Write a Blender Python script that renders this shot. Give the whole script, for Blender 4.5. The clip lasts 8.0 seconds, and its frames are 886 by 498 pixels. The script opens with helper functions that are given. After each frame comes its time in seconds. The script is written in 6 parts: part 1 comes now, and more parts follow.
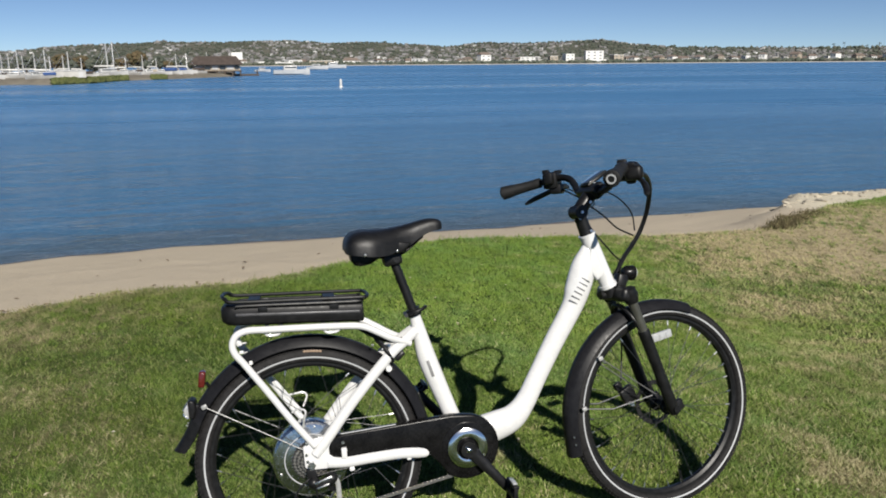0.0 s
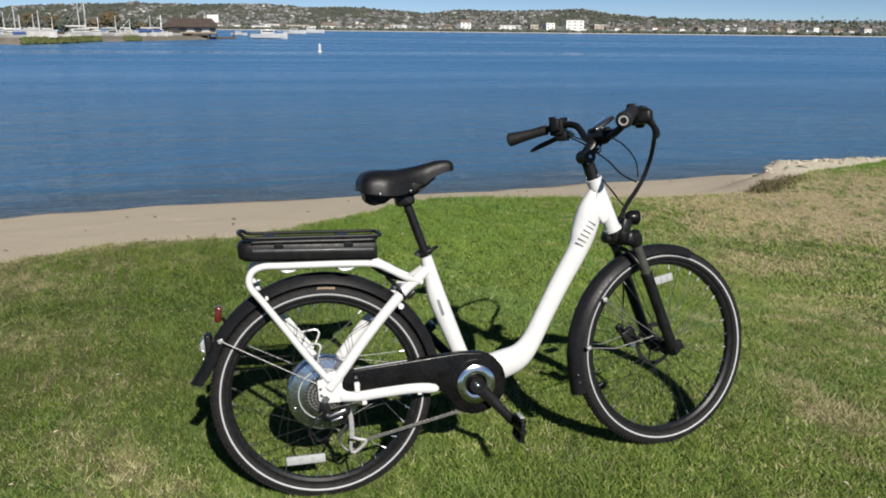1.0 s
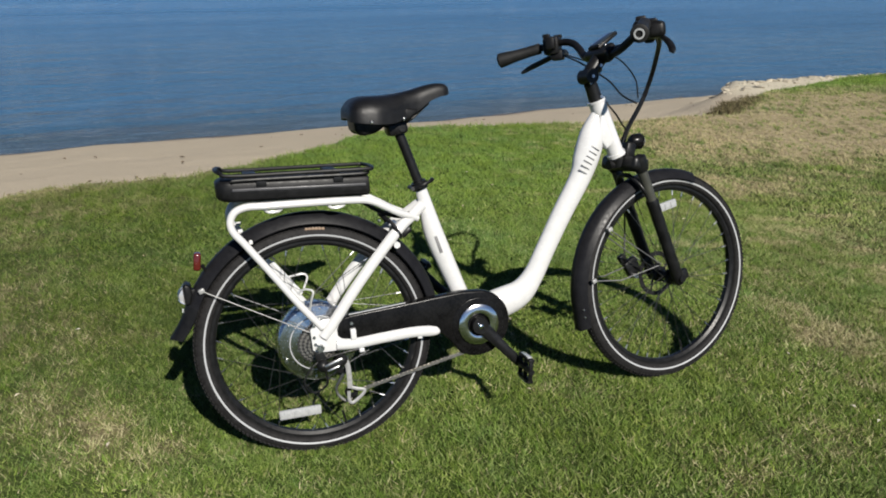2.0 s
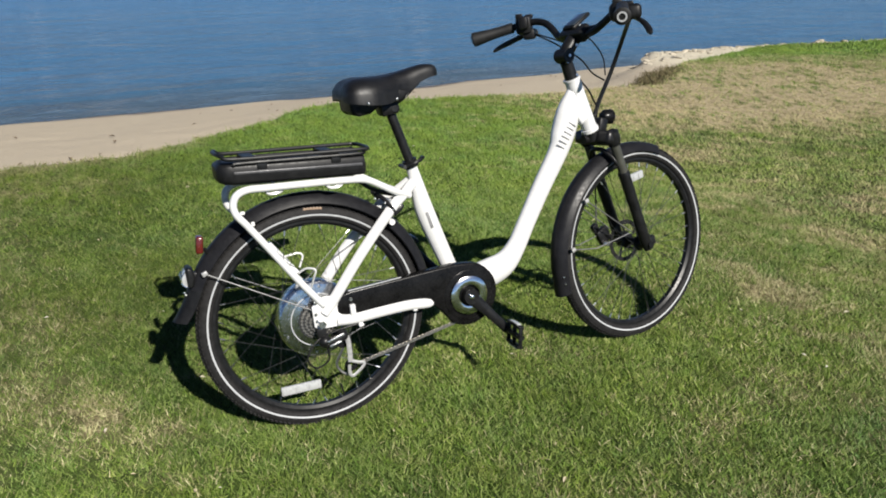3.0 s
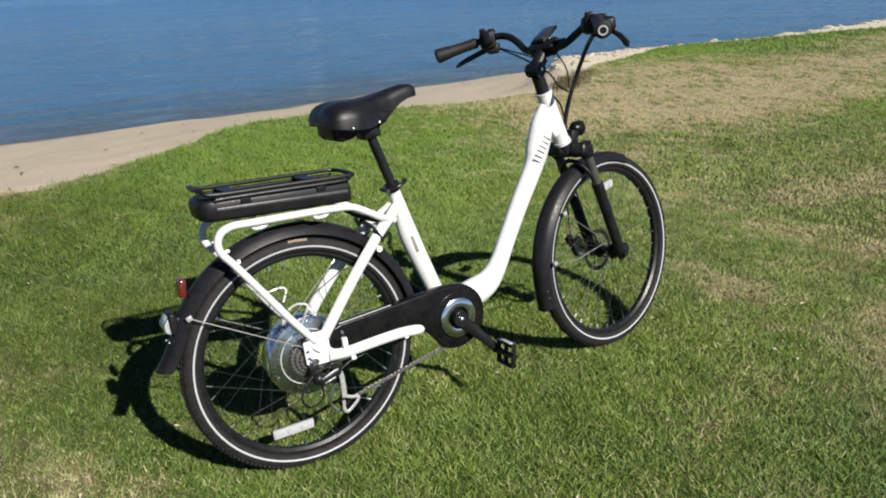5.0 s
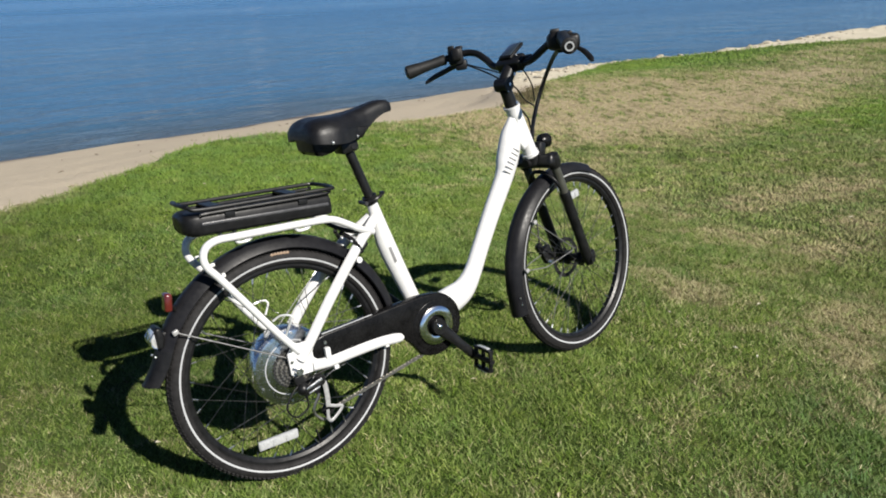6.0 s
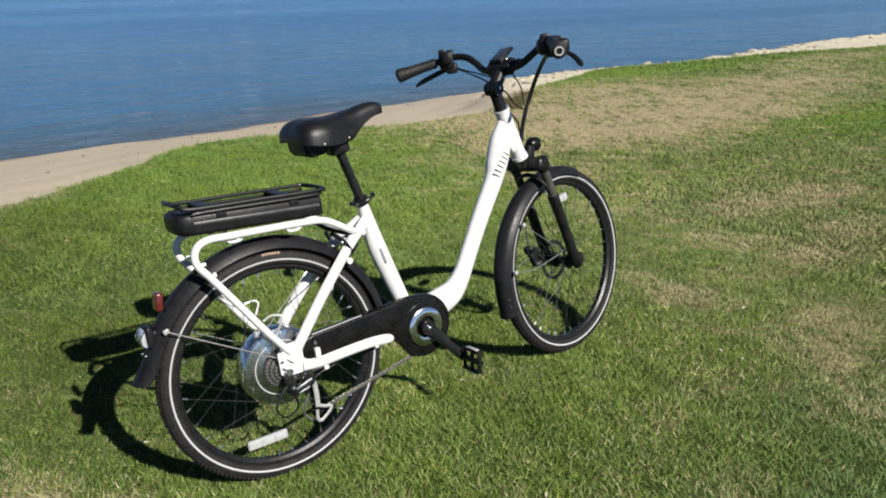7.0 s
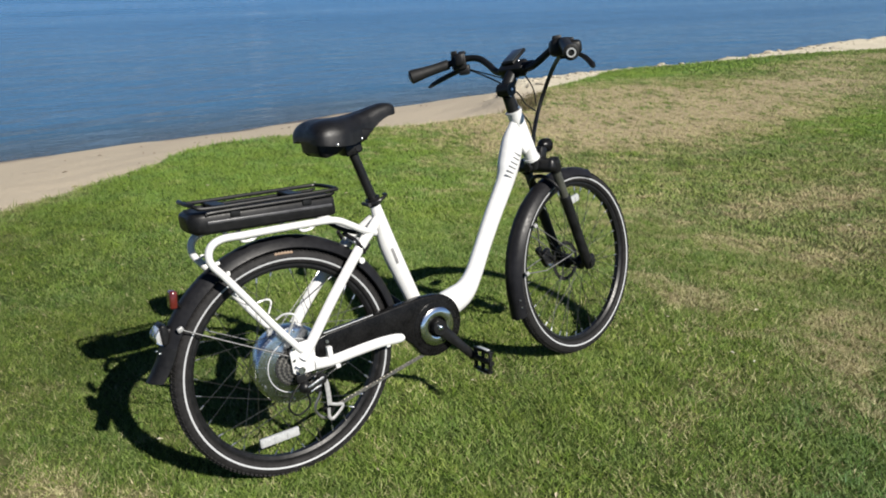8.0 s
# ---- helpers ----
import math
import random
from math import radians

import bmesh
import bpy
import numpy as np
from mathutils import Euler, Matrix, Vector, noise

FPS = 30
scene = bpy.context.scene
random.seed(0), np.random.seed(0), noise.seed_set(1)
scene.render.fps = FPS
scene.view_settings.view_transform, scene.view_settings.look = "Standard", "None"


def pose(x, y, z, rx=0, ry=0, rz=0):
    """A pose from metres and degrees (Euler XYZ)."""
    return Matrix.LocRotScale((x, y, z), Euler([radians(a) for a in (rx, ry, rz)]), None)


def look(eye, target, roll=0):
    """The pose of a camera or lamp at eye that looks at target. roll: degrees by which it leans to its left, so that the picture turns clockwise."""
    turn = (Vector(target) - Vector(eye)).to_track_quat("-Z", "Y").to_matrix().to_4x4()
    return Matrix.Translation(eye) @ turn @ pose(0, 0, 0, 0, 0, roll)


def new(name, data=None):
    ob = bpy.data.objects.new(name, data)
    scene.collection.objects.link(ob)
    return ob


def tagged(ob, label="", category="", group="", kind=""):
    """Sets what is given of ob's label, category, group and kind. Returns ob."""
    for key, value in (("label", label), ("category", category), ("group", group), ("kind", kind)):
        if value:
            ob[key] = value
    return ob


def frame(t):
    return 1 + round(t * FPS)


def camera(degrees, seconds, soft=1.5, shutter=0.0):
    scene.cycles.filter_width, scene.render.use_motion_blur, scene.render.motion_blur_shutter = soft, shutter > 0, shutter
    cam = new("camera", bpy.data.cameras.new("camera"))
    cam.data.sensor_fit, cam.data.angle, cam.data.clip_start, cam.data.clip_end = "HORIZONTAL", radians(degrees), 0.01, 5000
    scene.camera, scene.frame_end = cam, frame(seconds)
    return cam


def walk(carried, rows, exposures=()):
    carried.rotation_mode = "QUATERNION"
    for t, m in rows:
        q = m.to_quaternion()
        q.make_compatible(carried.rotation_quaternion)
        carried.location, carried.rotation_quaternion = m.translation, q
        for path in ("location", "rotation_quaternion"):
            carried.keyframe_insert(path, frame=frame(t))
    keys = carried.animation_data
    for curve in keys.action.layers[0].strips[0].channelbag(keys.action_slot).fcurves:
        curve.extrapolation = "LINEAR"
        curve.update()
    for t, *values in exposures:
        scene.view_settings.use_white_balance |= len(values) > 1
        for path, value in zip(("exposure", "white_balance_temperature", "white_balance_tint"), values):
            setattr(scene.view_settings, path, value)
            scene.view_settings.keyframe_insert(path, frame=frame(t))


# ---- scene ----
# Camera and its walk: carried by hand round a parked bicycle.
cam = camera(60.33, 8.0, soft=1.85)
PATH = [
    (0.0, pose(0.000, -2.057, 1.446, 76.32, 0, -10.89) @ pose(0, 0, 0, 0, 0, -0.45)),
    (0.3, pose(-0.021, -2.086, 1.428, 77.36, 0, -11.25) @ pose(0, 0, 0, 0, 0, -0.17)),
    (0.5, pose(-0.047, -2.103, 1.406, 76.88, 0, -11.80) @ pose(0, 0, 0, 0, 0, 0.09)),
    (0.7, pose(-0.079, -2.118, 1.389, 76.12, 0, -12.24) @ pose(0, 0, 0, 0, 0, 0.39)),
    (1.0, pose(-0.113, -2.102, 1.375, 74.02, 0, -12.66) @ pose(0, 0, 0, 0, 0, 0.62)),
    (1.2, pose(-0.134, -2.087, 1.357, 72.48, 0, -12.97) @ pose(0, 0, 0, 0, 0, 1.14)),
    (1.5, pose(-0.160, -2.018, 1.334, 70.95, 0, -13.38) @ pose(0, 0, 0, 0, 0, 1.37)),
    (1.7, pose(-0.188, -1.961, 1.335, 69.49, 0, -14.37) @ pose(0, 0, 0, 0, 0, 1.07)),
    (2.0, pose(-0.218, -1.902, 1.328, 68.93, 0, -17.03) @ pose(0, 0, 0, 0, 0, -0.01)),
    (2.2, pose(-0.247, -1.888, 1.337, 68.28, 0, -18.26) @ pose(0, 0, 0, 0, 0, 0.39)),
    (3.3, pose(-0.527, -1.900, 1.373, 66.86, 0, -26.10) @ pose(0, 0, 0, 0, 0, 0.89)),
    (3.5, pose(-0.557, -1.893, 1.374, 67.15, 0, -27.32) @ pose(0, 0, 0, 0, 0, 1.40)),
    (3.7, pose(-0.560, -1.874, 1.375, 67.28, 0, -28.20) @ pose(0, 0, 0, 0, 0, 2.17)),
    (4.0, pose(-0.549, -1.818, 1.377, 67.62, 0, -29.29) @ pose(0, 0, 0, 0, 0, 1.81)),
    (4.2, pose(-0.527, -1.773, 1.377, 67.62, 0, -29.55) @ pose(0, 0, 0, 0, 0, 1.49)),
    (5.3, pose(-0.676, -1.724, 1.390, 67.51, 0, -32.76) @ pose(0, 0, 0, 0, 0, -0.50)),
    (5.5, pose(-0.697, -1.733, 1.386, 67.93, 0, -33.56) @ pose(0, 0, 0, 0, 0, -0.48)),
    (6.0, pose(-0.722, -1.746, 1.393, 68.64, 0, -35.40) @ pose(0, 0, 0, 0, 0, -0.13)),
    (6.5, pose(-0.733, -1.754, 1.392, 68.97, 0, -36.41) @ pose(0, 0, 0, 0, 0, 0.07)),
    (7.0, pose(-0.740, -1.757, 1.390, 69.02, 0, -36.44) @ pose(0, 0, 0, 0, 0, 0.58)),
    (7.5, pose(-0.742, -1.762, 1.393, 69.01, 0, -36.02) @ pose(0, 0, 0, 0, 0, 0.73)),
    (8.0, pose(-0.744, -1.769, 1.393, 69.07, 0, -35.41) @ pose(0, 0, 0, 0, 0, 0.52)),
]
walk(cam, PATH, [(0.0, 0.46), (1.2, 0.45), (2.0, 0.42), (3.3, 0.74), (8.0, 0.75)])

# ---- world, sun ----
SUN_WAY = Vector((-0.185, 1.155, -0.91)).normalized()  # the way the sunlight travels
SUN_ELEVATION = math.asin(-SUN_WAY.z)
SUN_BEARING = math.atan2(-SUN_WAY.x, -SUN_WAY.y)  # clockwise from +y
world = bpy.data.worlds.new("sky")
scene.world = world
world.use_nodes = True
wn = world.node_tree
sky = wn.nodes.new("ShaderNodeTexSky")
sky.sky_type, sky.sun_disc = "NISHITA", False
sky.sun_elevation, sky.sun_rotation = SUN_ELEVATION, SUN_BEARING
sky.air_density, sky.dust_density, sky.ozone_density = 0.46, 0.0, 4.0
wn.links.new(sky.outputs[0], wn.nodes["Background"].inputs[0])
wn.nodes["Background"].inputs[1].default_value = 0.056
sun_data = bpy.data.lights.new("sun", "SUN")
sun_data.energy, sun_data.angle, sun_data.color = 5.0, radians(0.53), (1.0, 0.95, 0.87)
sun = new("sun", sun_data)
sun.matrix_world = look((0, 0, 50), Vector((0, 0, 50)) + SUN_WAY)


# ---- materials ----
def material(name, colour, rough=0.5, metal=0.0, coat=0.0, spec=0.5):
    m = bpy.data.materials.new(name)
    m.use_nodes = True
    b = m.node_tree.nodes["Principled BSDF"]
    b.inputs["Base Color"].default_value = (*colour, 1)
    b.inputs["Roughness"].default_value = rough
    b.inputs["Metallic"].default_value = metal
    b.inputs["Coat Weight"].default_value = coat
    b.inputs["Coat Roughness"].default_value = 0.06
    b.inputs["Specular IOR Level"].default_value = spec
    return m


def node(m, kind, **values):
    n = m.node_tree.nodes.new(kind)
    for key, value in values.items():
        n.inputs[key].default_value = value
    return n


def wire(m, a, b):
    m.node_tree.links.new(a, b)


def ramp(m, factor, stops):
    n = m.node_tree.nodes.new("ShaderNodeValToRGB")
    while len(n.color_ramp.elements) < len(stops):
        n.color_ramp.elements.new(0.5)
    for e, (p, c) in zip(n.color_ramp.elements, stops):
        e.position, e.color = p, (*c, 1)
    wire(m, factor, n.inputs[0])
    return n.outputs[0]


def blend(m, factor, a, b, kind="MIX"):
    n = m.node_tree.nodes.new("ShaderNodeMix")
    n.data_type, n.blend_type = "RGBA", kind
    for socket, value in ((n.inputs[0], factor), (n.inputs[6], a), (n.inputs[7], b)):
        if isinstance(value, (int, float)):
            socket.default_value = value
        elif isinstance(value, tuple):
            socket.default_value = (*value, 1)
        else:
            wire(m, value, socket)
    return n.outputs[2]


def grain(m, scale, detail=4.0, rough=0.6, stretch=(1, 1, 1)):
    """Noise in the object's own metres."""
    t = m.node_tree.nodes.new("ShaderNodeTexCoord")
    p = m.node_tree.nodes.new("ShaderNodeMapping")
    p.inputs["Scale"].default_value = stretch
    wire(m, t.outputs["Object"], p.inputs[0])
    n = node(m, "ShaderNodeTexNoise", Scale=scale, Detail=detail, Roughness=rough)
    wire(m, p.outputs[0], n.inputs["Vector"])
    return n.outputs["Fac"]


def relief(m, height, strength, distance, under=None):
    n = node(m, "ShaderNodeBump", Strength=strength, Distance=distance)
    wire(m, height, n.inputs["Height"])
    if under is not None:
        wire(m, under, n.inputs["Normal"])
    wire(m, n.outputs[0], m.node_tree.nodes["Principled BSDF"].inputs["Normal"])
    return n.outputs[0]


def worn(name, colour, rough, metal=0.0, coat=0.0, scale=40.0, amount=0.25, bump=0.15, bump_scale=300.0, spec=0.5):
    """A plain finish with faint dust and uneven gloss at two scales."""
    m = material(name, colour, rough, metal, coat, spec)
    b = m.node_tree.nodes["Principled BSDF"]
    dark = tuple(c * (1 - amount) for c in colour)
    light = tuple(min(1, c * (1 + amount * 0.6) + 0.004) for c in colour)
    wire(m, ramp(m, grain(m, scale), [(0.3, dark), (0.7, light)]), b.inputs["Base Color"])
    r = ramp(m, grain(m, scale * 3), [(0.3, (max(0.02, rough - 0.08),) * 3), (0.7, (min(1, rough + 0.1),) * 3)])
    wire(m, r, b.inputs["Roughness"])
    if bump:
        relief(m, grain(m, bump_scale, 2), bump, 0.0006)
    return m


WHITE = worn("white_gloss_paint", (0.57, 0.57, 0.565), 0.22, coat=0.6, amount=0.05, bump=0.0)
WHITE_PLASTIC = worn("white_plastic", (0.576, 0.576, 0.56), 0.45, amount=0.08)
BLACK_PLASTIC = worn("black_plastic", (0.0055, 0.0055, 0.006), 0.42, amount=0.35, bump=0.25, spec=0.22)
BLACK_GLOSS = worn("black_gloss_plastic", (0.0045, 0.0043, 0.0045), 0.26, amount=0.2, bump=0.0, spec=0.16)
BLACK_METAL = worn("black_anodised_metal", (0.006, 0.006, 0.0064), 0.36, amount=0.3, spec=0.28)
FENDER_BLACK = worn("satin_black_fender", (0.0085, 0.0085, 0.010), 0.36, amount=0.15, bump=0.0, spec=0.13)
RACK_BLACK = worn("black_powder_coat", (0.0054, 0.0057, 0.0066), 0.4, amount=0.3, spec=0.28)
RUBBER = worn("tyre_rubber", (0.0125, 0.0118, 0.0120), 0.7, amount=0.3, scale=60, bump=0.4, bump_scale=450, spec=0.2)
GRIP_RUBBER = worn("grip_rubber", (0.010, 0.010, 0.010), 0.55, amount=0.3, bump=0.3, bump_scale=500, spec=0.25)
LEATHERETTE = worn("black_saddle_vinyl", (0.0048, 0.0048, 0.0054), 0.42, amount=0.25, bump=0.5, bump_scale=700, spec=0.32)
STRIPE = worn("reflective_stripe", (0.36, 0.367, 0.375), 0.4, amount=0.08)
SPOKE = worn("dull_spoke_steel", (0.10, 0.10, 0.10), 0.32, 0.9, amount=0.3, scale=90)
CHROME = material("polished_chrome", (0.80, 0.80, 0.80), 0.16, 1.0)
MOTOR_ALU = worn("polished_motor_shell", (0.56, 0.57, 0.58), 0.20, 1.0, amount=0.10, scale=60, bump=0.05)
STEEL = worn("bright_steel", (0.62, 0.62, 0.62), 0.28, 1.0, amount=0.15, scale=120)
CHAIN_STEEL = worn("oiled_chain_steel", (0.38, 0.36, 0.33), 0.4, 1.0, amount=0.3, scale=200)
BATTERY_RIDGE = worn("scuffed_grey_plastic", (0.05, 0.05, 0.054), 0.36, amount=0.4, scale=60, bump=0.2)
STAY_STEEL = worn("grey_stay_steel", (0.20, 0.20, 0.20), 0.5, 0.7, amount=0.25)
DISC_STEEL = worn("blackened_disc_steel", (0.012, 0.012, 0.012), 0.5, 0.4, amount=0.3)
DARK_STEEL = worn("dark_steel", (0.05, 0.05, 0.05), 0.45, 0.6, amount=0.3)
SATIN_SILVER = worn("satin_silver_paint", (0.33, 0.33, 0.325), 0.42, 0.25, amount=0.25, scale=120)
STANCHION = worn("dark_olive_coated_tube", (0.0638, 0.0638, 0.0525), 0.36, 0.3, amount=0.2)
GREY_PRINT = worn("grey_print", (0.19, 0.19, 0.195), 0.5, amount=0.1)
PALE_PRINT = worn("pale_grey_print", (0.168, 0.168, 0.168), 0.5, amount=0.1)
RED_LENS = worn("red_reflector_plastic", (0.085, 0.010, 0.007), 0.2, coat=0.5, amount=0.3)
CLEAR_REFLECTOR = worn("clear_prismatic_reflector", (0.345, 0.352, 0.352), 0.22, coat=0.6, amount=0.2, scale=160, bump=0.6, bump_scale=260)
LAMP_LENS = material("clear_lamp_lens", (0.62, 0.62, 0.63), 0.09, 0.5, coat=1.0)
ORANGE_PRINT = worn("orange_tyre_label", (0.22, 0.15, 0.10), 0.6, amount=0.2)
SCREEN = material("display_glass", (0.03, 0.04, 0.05), 0.08, coat=0.8)


def attribute(m, name):
    n = m.node_tree.nodes.new("ShaderNodeAttribute")
    n.attribute_name = name
    return n.outputs["Fac"]


def make_ground_material():
    m = material("lawn_soil_and_sand", (0.2, 0.2, 0.1), 0.95, spec=0.15)
    b = m.node_tree.nodes["Principled BSDF"]
    fine, mid, broad = grain(m, 160, 5, 0.7), grain(m, 22, 5, 0.65), grain(m, 2.2, 4)
    # soil under the blades, darkened with painted shade between them
    turf = ramp(m, mid, [(0.3, (0.015, 0.0288, 0.0054)), (0.55, (0.036, 0.06, 0.0108)), (0.75, (0.06, 0.087, 0.021))])
    soil = ramp(m, mid, [(0.25, (0.11, 0.086, 0.052)), (0.5, (0.275, 0.228, 0.140)), (0.75, (0.36, 0.305, 0.20))])
    # off the bare soil, straw ground is coloured dark for the shaded blade gaps
    straw = blend(m, attribute(m, "bare"), ramp(m, mid, [(0.25, (0.06, 0.049, 0.027)), (0.5, (0.15, 0.124, 0.070)), (0.75, (0.28, 0.235, 0.145))]), soil)
    lawn = blend(m, attribute(m, "dry"), blend(m, attribute(m, "thatch_shade"), ramp(m, mid, [(0.3, (0.022, 0.042, 0.008)), (0.55, (0.045, 0.078, 0.015)), (0.75, (0.078, 0.118, 0.03))]), turf), straw)
    sand = blend(m, broad, ramp(m, fine, [(0.3, (0.345, 0.293, 0.222)), (0.7, (0.462, 0.400, 0.310))]), (0.410, 0.353, 0.266))
    wet = ramp(m, fine, [(0.3, (0.099, 0.0759, 0.0561)), (0.7, (0.145, 0.112, 0.0825))])
    stone = blend(m, broad, ramp(m, mid, [(0.28, (0.21, 0.182, 0.130)), (0.42, (0.455, 0.412, 0.315)), (0.75, (0.530, 0.485, 0.385))]), (0.478, 0.434, 0.338))
    shore = blend(m, attribute(m, "ledge"), blend(m, attribute(m, "wet"), sand, wet), stone)
    wire(m, blend(m, attribute(m, "sand"), lawn, shore), b.inputs["Base Color"])
    wire(m, ramp(m, attribute(m, "wet"), [(0.0, (0.95,) * 3), (1.0, (0.35,) * 3)]), b.inputs["Roughness"])
    first = relief(m, mid, 0.5, 0.02)
    relief(m, fine, 0.5, 0.004, first)
    return m


def make_blade_material():
    m = material("grass_blades", (0.1, 0.2, 0.03), 0.6, spec=0.25)
    b = m.node_tree.nodes["Principled BSDF"]
    g = m.node_tree.nodes.new("ShaderNodeNewGeometry")
    green = ramp(m, g.outputs["Random Per Island"], [(0.0, (0.0286, 0.0604, 0.0066)), (0.35, (0.072, 0.150, 0.0145)), (0.75, (0.138, 0.252, 0.029)), (1.0, (0.235, 0.320, 0.080))])
    straw = ramp(m, g.outputs["Random Per Island"], [(0.0, (0.10, 0.084, 0.04)), (0.4, (0.35, 0.302, 0.155)), (1.0, (0.74, 0.66, 0.42))])
    calm = m.node_tree.nodes.new("ShaderNodeMath")
    calm.operation, calm.inputs[1].default_value = "MULTIPLY", 0.88
    wire(m, attribute(m, "calm"), calm.inputs[0])
    green = blend(m, calm.outputs[0], green, (0.115, 0.198, 0.030))
    green = blend(m, 1.0, green, ramp(m, attribute(m, "kind"), [(0.0, (1.18, 1.04, 0.62)), (0.5, (1.0, 1.0, 1.0)), (1.0, (0.70, 0.92, 1.75))]), "MULTIPLY")
    straw = blend(m, calm.outputs[0], straw, (0.45, 0.378, 0.217))
    tone = blend(m, 1.0, blend(m, attribute(m, "dry"), green, straw), attribute(m, "turf_tone"), "MULTIPLY")
    wire(m, tone, b.inputs["Base Color"])
    # blades stand close: their shading leans towards that of the whole turf
    up = m.node_tree.nodes.new("ShaderNodeVectorMath")
    up.operation, up.inputs[1].default_value = "ADD", (0.0, 0.0, 0.45)
    wire(m, g.outputs["Normal"], up.inputs[0])
    unit = m.node_tree.nodes.new("ShaderNodeVectorMath")
    unit.operation = "NORMALIZE"
    wire(m, up.outputs[0], unit.inputs[0])
    wire(m, unit.outputs[0], b.inputs["Normal"])
    out = m.node_tree.nodes["Material Output"]
    see = node(m, "ShaderNodeBsdfTranslucent")
    wire(m, blend(m, attribute(m, "dry"), (0.093, 0.18, 0.0124), (0.223, 0.174, 0.0744)), see.inputs[0])
    mix = node(m, "ShaderNodeMixShader", Fac=0.14)
    wire(m, b.outputs[0], mix.inputs[1])
    wire(m, see.outputs[0], mix.inputs[2])
    wire(m, mix.outputs[0], out.inputs[0])
    return m


def make_water_material():
    m = material("bay_water", (0.012, 0.05, 0.095), 0.06, spec=0.5)
    b = m.node_tree.nodes["Principled BSDF"]
    b.inputs["IOR"].default_value = 1.33
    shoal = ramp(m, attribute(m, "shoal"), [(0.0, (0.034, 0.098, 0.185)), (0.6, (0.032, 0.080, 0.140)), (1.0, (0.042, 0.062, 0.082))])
    # far base colour brighter and bluer, painted in place of lost sky reflection
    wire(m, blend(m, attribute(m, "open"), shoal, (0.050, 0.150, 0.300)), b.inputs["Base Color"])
    swell = relief(m, grain(m, 0.35, 3, 0.55, (0.55, 1.6, 1)), 0.4, 0.5)
    ripple = relief(m, grain(m, 1.3, 4, 0.6, (0.6, 1.7, 1)), 1.0, 0.24, swell)
    relief(m, grain(m, 9, 3, 0.6, (0.6, 1.5, 1)), 0.9, 0.035, ripple)
    gust = blend(m, 0.5, grain(m, 0.018, 4, 0.6, (0.35, 1.8, 1)), grain(m, 0.055, 4, 0.6, (0.16, 1.5, 1)))
    near = ramp(m, gust, [(0.40, (0.08,) * 3), (0.60, (0.24,) * 3)])
    far = ramp(m, gust, [(0.40, (0.10,) * 3), (0.60, (0.42,) * 3)])
    wire(m, blend(m, attribute(m, "open"), near, far), b.inputs["Roughness"])
    return m


GROUND_MAT, BLADE_MAT, WATER_MAT = make_ground_material(), make_blade_material(), make_water_material()
ROCK_MAT = worn("pale_shore_rock", (0.383, 0.343, 0.271), 0.9, amount=0.35, scale=9, bump=0.8, bump_scale=60, spec=0.2)


def island_material(name, stops, rough=0.8, amount_scale=0.2):
    """Each joined piece takes its own colour from the stops."""
    m = material(name, stops[0][1], rough, spec=0.3)
    g = m.node_tree.nodes.new("ShaderNodeNewGeometry")
    c = ramp(m, g.outputs["Random Per Island"], stops)
    wear = ramp(m, grain(m, amount_scale, 3), [(0.3, (0.8,) * 3), (0.7, (1.1,) * 3)])
    wire(m, blend(m, 1.0, c, wear, "MULTIPLY"), m.node_tree.nodes["Principled BSDF"].inputs["Base Color"])
    return m


# hill and far tree colours include a little greying and lightening for distance haze
HILL_MAT = material("scrub_hillside", (0.102, 0.0952, 0.068), 0.95, spec=0.1)
wire(HILL_MAT, ramp(HILL_MAT, grain(HILL_MAT, 0.012, 6, 0.7), [(0.3, (0.060, 0.070, 0.052)), (0.5, (0.090, 0.092, 0.072)), (0.7, (0.150, 0.135, 0.112))]),
     HILL_MAT.node_tree.nodes["Principled BSDF"].inputs["Base Color"])
HOUSE_MAT = island_material("far_house_walls", [(0.0, (0.22, 0.22, 0.22)), (0.3, (0.17, 0.165, 0.165)), (0.6, (0.13, 0.125, 0.12)), (0.90, (0.24, 0.23, 0.225)), (1.0, (0.58, 0.58, 0.57))], 0.8, 0.05)
TREE_MAT = island_material("far_tree_crowns", [(0.0, (0.048, 0.060, 0.046)), (0.5, (0.068, 0.080, 0.060)), (0.85, (0.088, 0.095, 0.072)), (1.0, (0.10, 0.10, 0.08))], 0.9, 0.1)
BANK_MAT = worn("marina_bank_soil", (0.155, 0.140, 0.112), 0.9, amount=0.3, scale=0.6, bump=0.0, spec=0.2)
HEDGE_MAT = island_material("bank_shrubs", [(0.0, (0.05, 0.065, 0.02)), (0.5, (0.085, 0.10, 0.03)), (1.0, (0.12, 0.125, 0.045))], 0.9, 1.0)
AUTUMN_MAT = island_material("rusty_tree_leaves", [(0.0, (0.085, 0.058, 0.030)), (0.5, (0.060, 0.058, 0.030)), (1.0, (0.115, 0.080, 0.042))], 0.9, 1.0)
BARK_MAT = worn("bark", (0.0816, 0.0612, 0.0442), 0.9, amount=0.3, scale=3, bump=0.0)
HULL_MAT = worn("white_gelcoat", (0.46, 0.46, 0.455), 0.3, amount=0.08, scale=2, bump=0.0)
MAST_MAT = worn("pale_mast_metal", (0.476, 0.469, 0.449), 0.45, amount=0.1, scale=2, bump=0.0)
BLUE_CANVAS = worn("blue_canvas", (0.0272, 0.068, 0.204), 0.8, amount=0.2, scale=2, bump=0.0)
